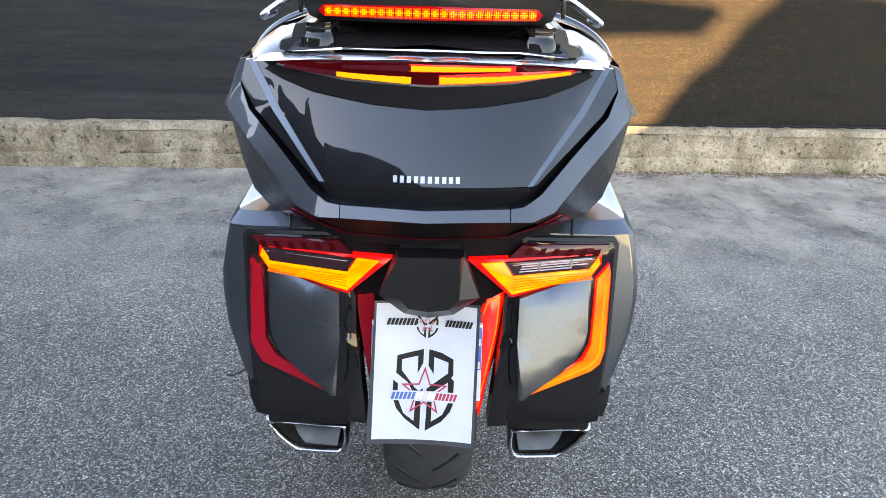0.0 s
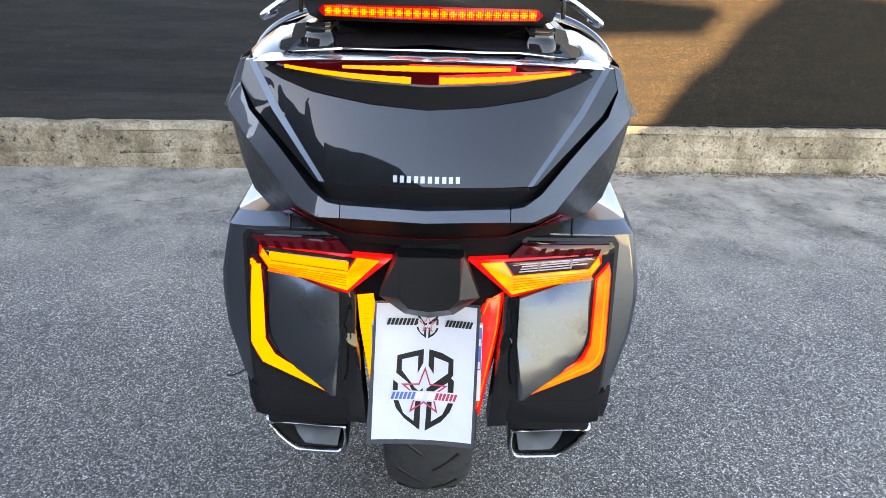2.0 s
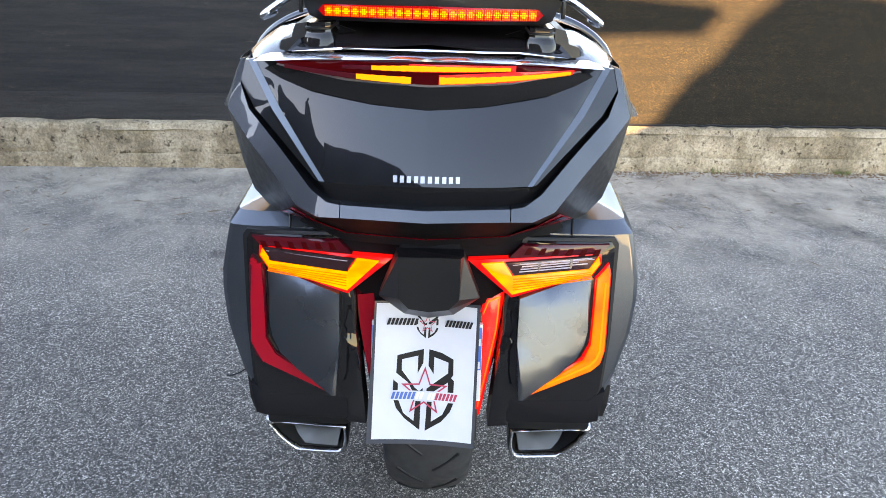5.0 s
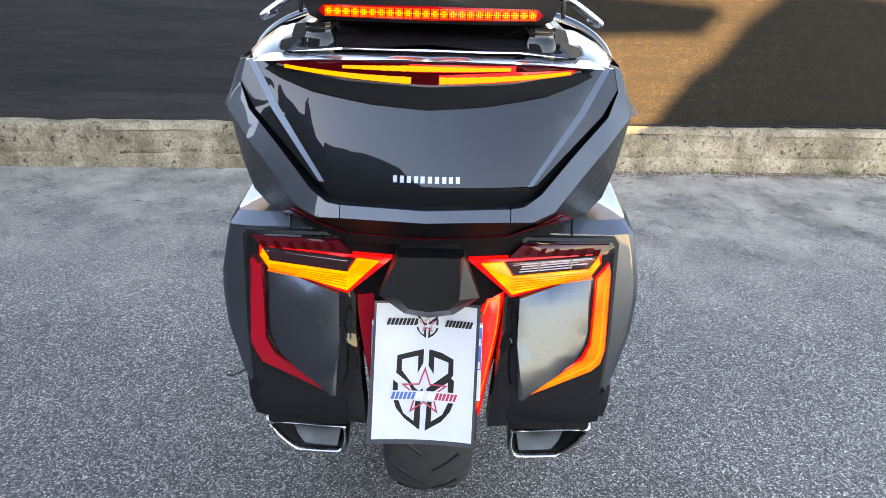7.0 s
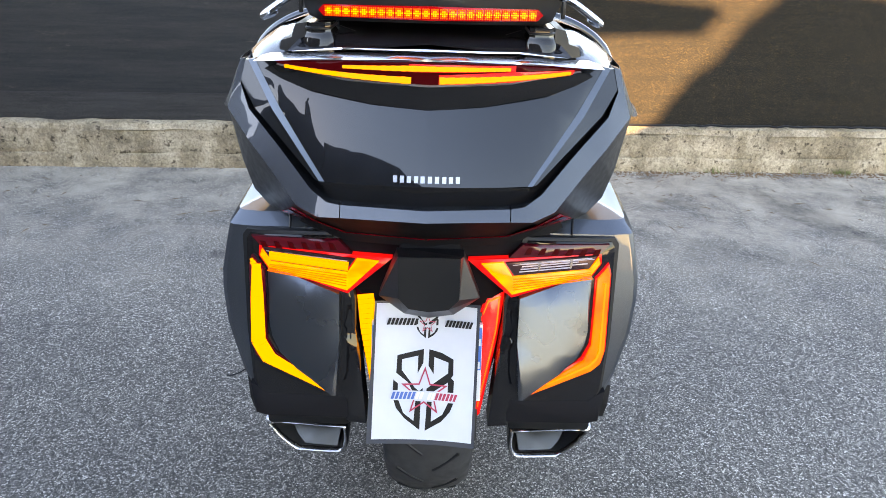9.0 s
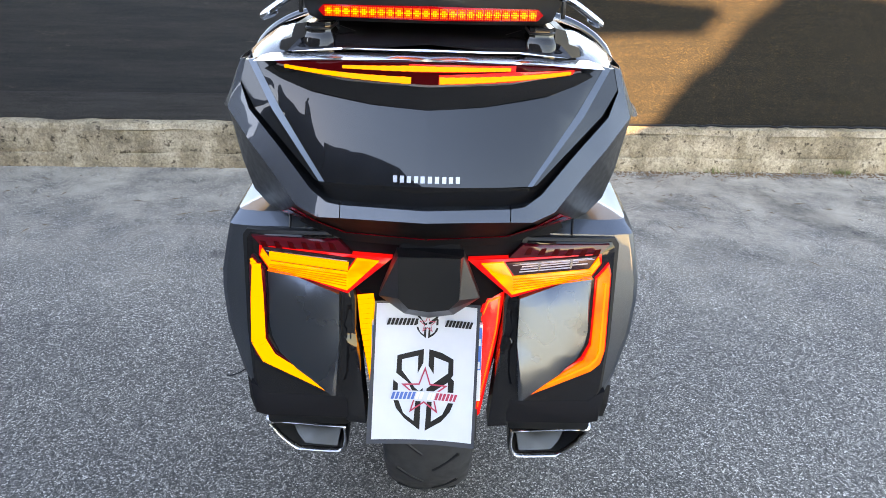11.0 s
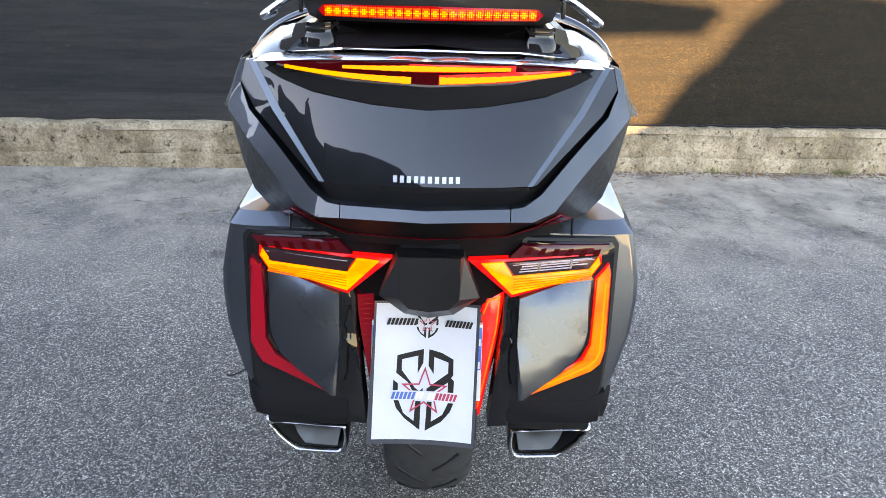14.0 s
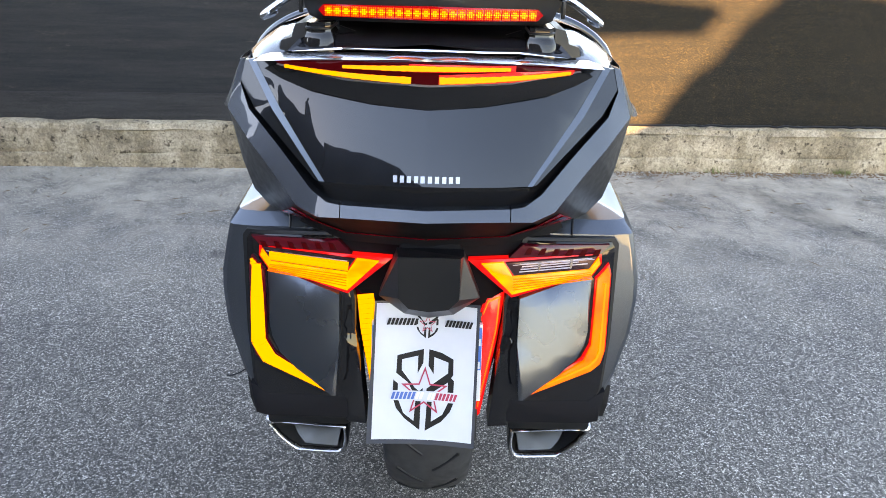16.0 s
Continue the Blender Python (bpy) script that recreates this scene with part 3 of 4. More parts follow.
def build_bag(s):
    left = s < 0
    levels = [(0.45, 0.316, 0.16, -0.399, 0.22), (0.495, 0.338, 0.155, -0.39, 0.27), (0.535, 0.355, 0.15, -0.382, 0.3), (0.617, 0.378, 0.145, -0.366, 0.32), (0.682, 0.385, 0.145, -0.353, 0.33), (0.719, 0.384, 0.15, -0.345, 0.33), (0.773, 0.374, 0.15, -0.334, 0.33), (0.804, 0.367, 0.17, -0.328, 0.32), (0.822, 0.354, 0.18, -0.302, 0.31), (0.816, 0.347, 0.19, -0.25, 0.3), (0.8085, 0.332, 0.2, -0.19, 0.27), (0.798, 0.28, 0.2, -0.12, 0.25)]
    bag = part("pannier", loft([bag_ring(s, *l) for l in levels]), BAG_PAINT_LIT, bike, "graphite painted pannier", angle=19)
    def add(name, outline, mat, thick, lift, edge=0.003, label="", step=0.03):
        return part(name, slab(mirrored(outline, s), bag_y, thick, edge, step, lift), mat, bag, label)
    # bezel carrying the lamps, with the seam round it
    add("seam", [(0.1655, 0.8014), (0.3282, 0.8013), (0.3370, 0.7900), (0.3352, 0.6173), (0.3265, 0.5179), (0.2980, 0.4621), (0.1360, 0.4587), (0.1357, 0.6799)], INK, 0.02, -0.001, 0.002)
    add("lamp_bezel", [(0.1723, 0.7953), (0.3216, 0.7961), (0.3286, 0.7857), (0.3291, 0.6163), (0.3209, 0.5177), (0.2945, 0.4682), (0.1436, 0.4659), (0.1415, 0.6799)], BLACK, 0.02, 0.004, 0.004, "gloss black lamp bezel")
    add("lower_lip", [(0.1455, 0.499), (0.318, 0.507), (0.3330, 0.5125), (0.3230, 0.4552), (0.2970, 0.4513), (0.1420, 0.4515)], MATT, 0.05, 0.006, 0.006, "black lower lip")
    add("top_lens", [(0.1630, 0.7909), (0.3164, 0.7943), (0.3020, 0.7787), (0.1391, 0.7666)], DARK_RED, 0.012, 0.010, 0.002, "dark red upper lens")
    lamp = add("tail_lamp", [(0.0675, 0.7614), (0.1390, 0.7657), (0.3030, 0.7787), (0.3045, 0.7615), (0.2887, 0.7383), (0.1470, 0.6955)], RED_GLOW, 0.016, 0.012, 0.004, "glowing red and amber tail lamp")
    def sub(name, outline, mat, thick, lift, edge=0.002, label=""):
        return part(name, slab(mirrored(outline, s), bag_y, thick, edge, 0.04, lift), mat, lamp, label)
    sub("amber_guide", [(0.0911, 0.7571), (0.1299, 0.7614), (0.1468, 0.7366), (0.2820, 0.7528), (0.2977, 0.7743), (0.3008, 0.7640), (0.2861, 0.7426), (0.1473, 0.7038)], AMBER, 0.008, 0.0165, 0.002, "lit amber light guide")
    for k in range(5):
        o = 0.003 + 0.006 * k
        sub("guide_rib", [(0.148, 0.735 - o * 0.8), (0.284 + 0.001 * k, 0.750 - o * 0.45), (0.284 + 0.001 * k, 0.7495 - o * 0.45), (0.148, 0.7345 - o * 0.8)], ORANGE, 0.003, 0.0185, 0.0)
    sub("window_groove", [(0.1335, 0.7608), (0.2945, 0.7772), (0.2815, 0.7548), (0.1495, 0.7384)], INK, 0.006, 0.0160, 0.001)
    sub("clear_window", [(0.1365, 0.7603), (0.2919, 0.7760), (0.2802, 0.7560), (0.1508, 0.7401)], WINDOW, 0.006, 0.0165, 0.001, "clear reflector window")
    sub("window_edge", [(0.1459, 0.7590), (0.2890, 0.7735), (0.2887, 0.7726), (0.1462, 0.7581)], PALE, 0.001, 0.0185, 0.0, "pale reflector edge")
    bars = led_run("signal_bar", lamp, [AMBER, WINDOW], (0.1443 * s, 0.7485), (0.2840 * s, 0.7648), 0.017, 0.016, 14, bag_y, 0.0195, BAG_TILT) if left else None
    if left:
        BLINK["pannier"] += bars
    else:
        for dz, x0, x1 in ((0.010, 0.158, 0.285), (0.0055, 0.162, 0.262), (0.001, 0.160, 0.278), (-0.0035, 0.158, 0.25)):
            za, zb = 0.7495 + dz + (x0 - 0.155) * 0.115, 0.7495 + dz + (x1 - 0.155) * 0.115
            sub("reflector_line", [(x0, za + 0.0011), (x1, zb + 0.0011), (x1, zb - 0.0008), (x0, za - 0.0008)], PALE, 0.001, 0.0178, 0.0)
    for x in (0.19, 0.246):
        z = 0.7525 + (x - 0.155) * 0.115
        sub("reflector_post", [(x, z + 0.008), (x + 0.006, z + 0.0085), (x + 0.004, z - 0.006), (x + 0.001, z - 0.0065)], CLEAR, 0.003, 0.0188, 0.001)
    for k in range(6):
        x = 0.172 + 0.024 * k
        part("reflex_dot", slab(mirrored([(x, 0.786), (x + 0.009, 0.787), (x + 0.005, 0.775), (x - 0.006, 0.774)], s), bag_y, 0.004, 0.001, 1, 0.0115), RED_FAINT, lamp)
    part("shoulder_seam", tube([(s * 0.252, -0.330, 0.803), (s * 0.256, -0.303, 0.823), (s * 0.257, -0.25, 0.8165), (s * 0.255, -0.19, 0.809)], 0.0022, 6), INK, bag)
    # dark painted panel within the lamp loop
    part("bag_panel", slab(mirrored([(0.1609, 0.7004), (0.2830, 0.7414), (0.2895, 0.7388), (0.2860, 0.6404), (0.2815, 0.6205), (0.2672, 0.5931), (0.2376, 0.5685), (0.1726, 0.5225), (0.1653, 0.5232), (0.1592, 0.6229)], s), panel_y, 0.035, 0.004, 0.03, 0.035), PANEL, bag, "glossy dark panel")
    add("panel_rim", [(0.1585, 0.6931), (0.2886, 0.7366), (0.2980, 0.7316), (0.2951, 0.6316), (0.2894, 0.6092), (0.2739, 0.5810), (0.2438, 0.5557), (0.1768, 0.5090), (0.1649, 0.5105), (0.1568, 0.6139)], BLACK, 0.02, 0.010, 0.002)
    # the side strip: an upright run and a tapering foot
    strip = add("side_strip", [(0.3182, 0.7608), (0.3232, 0.7432), (0.3241, 0.6019), (0.3173, 0.5768), (0.3005, 0.5619), (0.1796, 0.5090), (0.2362, 0.5541), (0.2807, 0.5841), (0.2933, 0.6118), (0.2944, 0.7349)], DARK_RED if left else RED_GLOW, 0.012, 0.012, 0.002, "unlit dark red side strip lens" if left else "lit orange side strip")
    if left:
        mats = [AMBER_LED, RED_LENS]
        BLINK["pannier"] += led_run("led", strip, mats, (-0.3165, 0.7575), (-0.3120, 0.7480), 0.004, 0.013, 2, bag_y, 0.0178, BAG_TILT)
        BLINK["pannier"] += led_run("led", strip, mats, (-0.3073, 0.7487), (-0.3080, 0.6888), 0.016, 0.0235, 6, bag_y, 0.018, BAG_TILT)
        BLINK["pannier"] += led_run("led", strip, mats, (-0.3080, 0.6888), (-0.3087, 0.6034), 0.0235, 0.027, 9, bag_y, 0.018, BAG_TILT)
        BLINK["pannier"] += led_run("led", strip, mats, (-0.309, 0.608), (-0.289, 0.572), 0.0275, 0.0275, 4, bag_y, 0.018, BAG_TILT)
        BLINK["pannier"] += led_run("led", strip, mats, (-0.2920, 0.5760), (-0.2374, 0.5458), 0.025, 0.017, 6, bag_y, 0.018, BAG_TILT)
        BLINK["pannier"] += led_run("led", strip, mats, (-0.2374, 0.5458), (-0.1891, 0.5157), 0.0165, 0.004, 6, bag_y, 0.018, BAG_TILT)
    else:
        part("glow_strip", slab([(0.3157, 0.7557), (0.3203, 0.7431), (0.3206, 0.6014), (0.3140, 0.5777), (0.2990, 0.5647), (0.1872, 0.5142), (0.2378, 0.5511), (0.2843, 0.5826), (0.2961, 0.6120), (0.2984, 0.7358)], bag_y, 0.006, 0.002, 0.04, 0.018), ORANGE, strip, "lit orange light guide")
        part("guide_line", slab([(0.3066, 0.7301), (0.3104, 0.7302), (0.3096, 0.6035), (0.3048, 0.5898), (0.2921, 0.5768), (0.2184, 0.5390), (0.2191, 0.5367), (0.2945, 0.5732), (0.3081, 0.5880), (0.3135, 0.6041), (0.3138, 0.7304)], bag_y, 0.003, 0.0, 0.04, 0.0195), ORANGE_LINE, strip)
    # the inner strip beside the plate
    inner = part("inner_strip", slab(mirrored([(0.1400, 0.6850), (0.1035, 0.6720), (0.0935, 0.6313), (0.0880, 0.4500), (0.0905, 0.4320), (0.1010, 0.4420), (0.1275, 0.5850), (0.1340, 0.6300)], s), strip_y, 0.02, 0.003, 0.03, 0.004), DARK_RED if left else RED_GLOW, bag, "red strip lens beside the plate")
    if left:
        BLINK["pannier"] += led_run("led", inner, [AMBER_LED, RED_LENS], (-0.1205, 0.6720), (-0.1125, 0.6076), 0.031, 0.034, 7, strip_y, 0.010, BAG_TILT)
        BLINK["pannier"] += led_run("led", inner, [AMBER_LED, RED_LENS], (-0.1125, 0.6076), (-0.0965, 0.4480), 0.034, 0.008, 14, strip_y, 0.010, BAG_TILT)
    else:
        part("glow_strip", slab([(0.1345, 0.6790), (0.1065, 0.6680), (0.0970, 0.6313), (0.1000, 0.6194), (0.0940, 0.5534), (0.0925, 0.4550), (0.0980, 0.4550), (0.1235, 0.5865), (0.1300, 0.6320)], strip_y, 0.006, 0.002, 0.04, 0.009), RED_HOT, inner, "glowing red strip")
        part("guide_line", slab([(0.1315, 0.6750), (0.1085, 0.6660), (0.1000, 0.6409), (0.1010, 0.6393), (0.1105, 0.6632), (0.1285, 0.6710), (0.1245, 0.6139), (0.0950, 0.4620), (0.0968, 0.4620), (0.1272, 0.6139)], strip_y, 0.003, 0.0, 0.04, 0.011), ORANGE, inner)
    # glossy upright between the panel and the inner strip
    add("inner_column", [(0.1415, 0.6720), (0.1600, 0.6898), (0.1600, 0.6139), (0.1660, 0.5083), (0.1520, 0.4400), (0.1150, 0.4370), (0.1305, 0.5850), (0.1370, 0.6300)], BLACK, 0.05, 0.003, 0.008, "gloss black upright", 0.02)


def build_muffler(s):
    # lower black guard and the bright trapezoid outlet
    out = [(0.178, 0.303), (0.344, 0.3135), (0.345, 0.292), (0.331, 0.268), (0.298, 0.233), (0.275, 0.226), (0.196, 0.222), (0.182, 0.232), (0.176, 0.262)]
    loop = smooth_path([(x, 0, z) for x, z in out + out[:1]], 4)[:-1]
    out = [(p.x, p.z) for p in loop]
    cx, cz = 0.255, 0.268
    def ring(k, y, dz=0.0):
        return [(s * (cx + (x - cx) * k), y, cz + (z - cz) * (k - (1 - k) * 0.9) + dz) for x, z in out]
    muff = part("muffler", loft([ring(0.96, 0.25), ring(0.97, -0.15)]), SATIN, bike, "black exhaust silencer")
    part("outlet_trim", loft([ring(0.99, -0.19), ring(1.0, -0.246), ring(0.975, -0.256), ring(0.93, -0.259), ring(0.885, -0.257), ring(0.86, -0.249), ring(0.85, -0.20)], False), TRIM, muff, "satin chrome outlet trim", angle=60)
    part("outlet_core", loft([ring(0.87, -0.25), ring(0.845, -0.244), ring(0.83, -0.15), ring(0.3, -0.14), ring(0.02, -0.14)], False), SOOT, muff, "sooty outlet core", angle=50)
    inner = [(0.197, 0.268), (0.304, 0.274), (0.292, 0.257), (0.274, 0.2425), (0.203, 0.2395)]
    part("baffle", slab(mirrored(inner, s), lambda x, z: -0.246 + 0.9 * (z - 0.246), 0.012, 0.003, 0.05), BAFFLE, muff, "pale metal baffle")
    part("guard", block(s * 0.17, s * 0.35, -0.262, 0.2, 0.306, 0.36, 0.012), SATIN, bike, "black lower guard")
    bm = slab(mirrored([(0.34, 0.43), (0.384, 0.425), (0.383, 0.372), (0.377, 0.343), (0.335, 0.345)], s), lambda x, z: -0.26, 0.2, 0.008, 0.05)
    part("flap", bm, SATIN, bike)


def band_y(x, z):
    """The band round the lid: it follows the lid across the rear and turns outwards at the corners."""
    return max(lid_y(x, z), -0.4233 + 0.42 * (abs(x - TX) - 0.174) + 0.40 * (z - 0.903))


def net(lines, sides=(1, -1), cuts=3):
    """Faces between lines of points given for one half of the box (x from its middle); cuts more steps along each line."""
    bm = bmesh.new()
    for sgn in sides:
        rows = []
        for line in lines:
            pts = []
            for p, q in zip(line, line[1:]):
                for k in range(cuts):
                    pts.append(Vector(p).lerp(Vector(q), k / cuts))
            pts.append(Vector(line[-1]))
            rows.append([bm.verts.new((TX + sgn * p.x, p.y, p.z)) for p in pts])
        for a, b in zip(rows, rows[1:]):
            for i in range(len(a) - 1):
                quad = (a[i], a[i + 1], b[i + 1], b[i])
                bm.faces.new(quad if sgn > 0 else quad[::-1])
    bmesh.ops.remove_doubles(bm, verts=bm.verts[:], dist=0.0004)
    return bm


def shell(bm, depth=0.008):
    """Gives an open sheet a thickness towards the front."""
    out = bmesh.ops.extrude_face_region(bm, geom=bm.faces[:])
    for g in out["geom"]:
        if isinstance(g, bmesh.types.BMVert):
            g.co.y += depth
    return bm


def build_trunk():
    # half width and rear position level by level
    levels = [(0.82, 0.15, 0.2), (0.83, 0.2, 0.17), (0.86, 0.26, 0.12), (0.90, 0.295, 0.09), (0.95, 0.32, 0.07), (1.0, 0.335, 0.055), (1.04, 0.35, 0.03), (1.075, 0.337, 0.024), (1.098, 0.315, 0.03), (1.112, 0.298, 0.06),
              (1.128, 0.275, 0.12), (1.14, 0.24, 0.19), (1.145, 0.18, 0.25)]
    rings = []
    for z, hw, back in levels:
        ring = []
        n = 28
        for i in range(n + 1):
            u = 1 - 2 * i / n
            x = hw * u
            ring.append((x + TX, lid_y(x + TX, z) + back + 0.07 * abs(u) ** 10, z))
        ring += [(-hw * 1.0 + TX, -0.12, z), (-hw * 0.985 + TX, 0.02, z), (-hw * 0.9 + TX, 0.09, z), (-hw * 0.5 + TX, 0.11, z), (hw * 0.5 + TX, 0.11, z), (hw * 0.9 + TX, 0.09, z), (hw * 0.985 + TX, 0.02, z), (hw + TX, -0.12, z)]
        rings.append(ring)
    trunk = part("top_box", loft(rings), PAINT, bike, "graphite painted top box", angle=45)

    def add(name, outline, mat, thick, lift, edge=0.003, label="", parent=None, step=0.03, surf=lid_y):
        return part(name, slab(shifted(outline), surf, thick, edge, step, lift), mat, parent or trunk, label)

    def on(outline, surf, off=0.0):
        return [(x, surf(x + TX, z) + off, z) for x, z in outline]

    # the lines that run round the lid, from the middle outwards and up
    lid_rim = [(0.0, 0.927), (0.10, 0.926), (0.167, 0.924), (0.178, 0.928), (0.232, 0.972), (0.285, 1.022), (0.311, 1.059), (0.303, 1.092)]
    band_top = [(0.0, 0.888), (0.137, 0.889), (0.160, 0.891), (0.187, 0.907), (0.242, 0.962), (0.300, 1.014), (0.317, 1.052), (0.308, 1.091)]
    band_low = [(0.0, 0.871), (0.137, 0.8705), (0.174, 0.868), (0.211, 0.880), (0.261, 0.931), (0.299, 0.967), (0.341, 1.011), (0.318, 1.088)]
    side_low = [(0.0, -0.385, 0.812), (0.137, -0.37, 0.815), (0.20, -0.34, 0.822), (0.284, -0.262, 0.804), (0.324, -0.25, 0.846), (0.340, -0.25, 0.900), (0.359, -0.25, 1.010), (0.326, -0.25, 1.086)]
    edge, top, low = on(lid_rim, lid_y, -0.011), on(band_top, band_y, 0.002), on(band_low, band_y)
    skirt_in = [(x, y + 0.02, z) for x, y, z in top]
    part("lid_skirt", shell(net([edge, skirt_in])), BLACK, trunk, "gloss black undercut round the lid", angle=24)
    for sides, a, b in (((1,), 1, 8), ((-1,), 1, 8), ((1, -1), 0, 2)):
        ends = [list(line[a:b]) for line in (skirt_in, top, low)]
        for line in ends:
            k, gap = (0, 0.0008) if a else (-1, -0.0008)
            line[k] = (line[k][0] + gap, line[k][1], line[k][2])
        part("bumper_band", shell(net(ends, sides), 0.02), PAINT, trunk, "graphite bumper band", angle=22)
    flank = [(x + 0.006 * min(1.0, x / 0.25), max(y + 0.1, -0.16), z) for x, y, z in side_low]
    front = [(x * 0.97, 0.03, z + 0.012) for x, y, z in side_low]
    edge_low = [(x, y + 0.002, z - 0.0005) for x, y, z in low]
    for sgn in (1, -1):
        part("side_shell", shell(net([line[2:] for line in (edge_low, side_low, flank, front)], (sgn,)), 0.004), SHELL, trunk, "dark lower shell of the top box", angle=30)
    part("middle_shell", shell(net([line[:3] for line in (edge_low, side_low)]), 0.004), MATT, trunk, "matt black lower middle of the top box", angle=30)
    # red reflector sweeping along the lower corner, and its thin line under the middle
    def between(k, t, off):
        return Vector(low[k]).lerp(Vector(side_low[k]), t) + Vector((off * 0.6, -off, -off * 0.3))
    for sgn in (1, -1):
        upper = [between(k, t, 0.004) for k, t in ((1, 0.93), (2, 0.45), (3, 0.1))]
        lower = [between(k, t, 0.004) for k, t in ((1, 0.99), (2, 0.92), (3, 0.58))]
        reflector = part("reflector", shell(net([upper, lower], (sgn,)), 0.004), RED_LENS, trunk, "red reflector under the top box")
        mid_a = [p.lerp(q, 0.3) + Vector((0, -0.0025, 0)) for p, q in zip(upper[1:], lower[1:])]
        mid_b = [p.lerp(q, 0.6) + Vector((0, -0.0025, 0)) for p, q in zip(upper[1:], lower[1:])]
        part("reflector_insert", shell(net([mid_a, mid_b], (sgn,)), 0.003), BLACK, reflector, "dark insert")
    part("belly_line", shell(net([[between(0, 0.985, 0.003), between(1, 0.97, 0.003)], [between(0, 1.02, 0.003), between(1, 1.0, 0.003)]]), 0.003), RED_LENS, trunk, "thin red line under the box")
    part("belly", shell(net([side_low[:4], [(x, y + 0.012, z - 0.022) for x, y, z in side_low[:4]], [(x, -0.1, z - 0.03) for x, y, z in side_low[:4]]]), 0.004), MATT, trunk, "matt black underside")
    # lid: the flat middle, a bright ridge along each side and the facet outside it
    ridge_in = [(0.162, 0.925), (0.240, 1.025), (0.287, 1.094)]
    ridge_out = [(0.170, 0.926), (0.253, 1.023), (0.298, 1.092)]
    facet_out = [(0.177, 0.928), (0.285, 1.022), (0.311, 1.059), (0.303, 1.092)]
    face = both([(0.0, 1.104), (0.270, 1.097), (0.287, 1.094), (0.240, 1.025), (0.162, 0.925), (0.0, 0.927)])
    lid = add("lid", face, LID, 0.015, 0.010, 0.0008, "dark graphite lid")
    for sgn in (1, -1):
        a, b = on(ridge_in, lid_y, -0.0102), on(ridge_out, lid_y, -0.0142)
        part("lid_ridge", shell(net([a, b], (sgn,)), 0.012), RIDGE, lid, "raised ridge along the lid")
        b3 = [b[0], b[1], tuple(Vector(b[1]).lerp(Vector(b[2]), 0.6)), b[2]]
        part("lid_facet", shell(net([b3, on(facet_out, lid_y, -0.0142)], (sgn,)), 0.008), LID, lid, "outer facet of the lid")
    badge_z = 0.938
    for x, w in ((-0.0425, 0.018), (-0.0205, 0.019), (0.001, 0.019), (0.0235, 0.019), (0.045, 0.018)):
        for dx, bw in ((-w * 0.3, 0.0065), (w * 0.3, 0.0065)):
            add("badge_bar", [(x + dx - bw / 2, badge_z + 0.005), (x + dx + bw / 2, badge_z + 0.005), (x + dx + bw / 2, badge_z - 0.005), (x + dx - bw / 2, badge_z - 0.005)], LETTER, 0.004, 0.0125, 0.001, parent=lid, step=1)
    def lamp_y(x, z):
        return lid_y(x, z) - 0.0125 - 0.5 * max(0.0, z - 1.037)

    # lamp on the lid: black chevron, lens, light strips
    add("lamp_surround", both([(0.0, 1.104), (0.25, 1.092), (0.262, 1.086), (0.235, 1.073), (0.195, 1.060), (0.09, 1.044), (0.0, 1.037)]), BLACK, 0.014, 0.0, 0.002, "gloss black chevron", parent=lid, surf=lamp_y)
    lens = add("top_lamp", both([(0.0, 1.1100), (0.127, 1.1080), (0.240, 1.0990), (0.222, 1.0910), (0.127, 1.0810), (0.0, 1.0760)]), RED_FAINT, 0.012, 0.003, 0.002, "red lamp lens across the lid", surf=lamp_y)
    add("lens_rim", both([(0.0, 1.0780), (0.127, 1.0830), (0.236, 1.0970), (0.24, 1.0950), (0.128, 1.0795), (0.0, 1.0745)]), RIM_GREY, 0.006, 0.0035, 0.001, parent=lens, surf=lamp_y)
    add("lens_core", [(-0.022, 1.0930), (0.016, 1.0930), (0.012, 1.0790), (-0.018, 1.0790)], RED_FAINT, 0.004, 0.005, 0.001, parent=lens, surf=lamp_y)
    # red halos of the upper and right-hand strips, imitated by added glowing slabs
    add("glow_strip", [(-0.028, 1.1092), (0.134, 1.1078), (0.134, 1.0995), (-0.028, 1.0975)], RED_HOT, 0.003, 0.0045, 0.001, "glowing red strip", parent=lens, surf=lamp_y)
    add("glow_strip", [(0.017, 1.0935), (0.13, 1.0985), (0.228, 1.0985), (0.226, 1.0925), (0.13, 1.0828), (0.017, 1.0790)], RED_HOT, 0.003, 0.0042, 0.001, "glowing red strip", parent=lens, surf=lamp_y)
    T = 4.6
    dark = [YELLOW, DARK_RED]
    def run(a, b, wa, wb, n, mats, bow=0.0):
        return led_run("led", lens, mats, (a[0] + TX, a[1]), (b[0] + TX, b[1]), wa, wb, n, lamp_y, 0.0065, T, bow, True)
    low = run((-0.224, 1.0955), (-0.025, 1.0855), 0.0055, 0.0115, 26, dark, -0.0015)
    BLINK["outer"] += low[:4]
    BLINK["mid"] += low[4:11]
    BLINK["inner"] += low[11:]
    for c in low[:11]:
        c.data.materials[0] = AMBER_LED
    BLINK["low_third"] = low[11:15]
    BLINK["inner"] = low[15:]
    top = run((-0.130, 1.1015), (-0.025, 1.1035), 0.005, 0.0095, 14, dark, 0.0)
    BLINK["top_outer"] += top[:6]
    BLINK["top_inner"] += top[6:]
    run((-0.025, 1.1035), (0.126, 1.1035), 0.0095, 0.006, 20, dark)
    run((0.018, 1.0860), (0.222, 1.0955), 0.0115, 0.006, 26, dark, -0.0015)
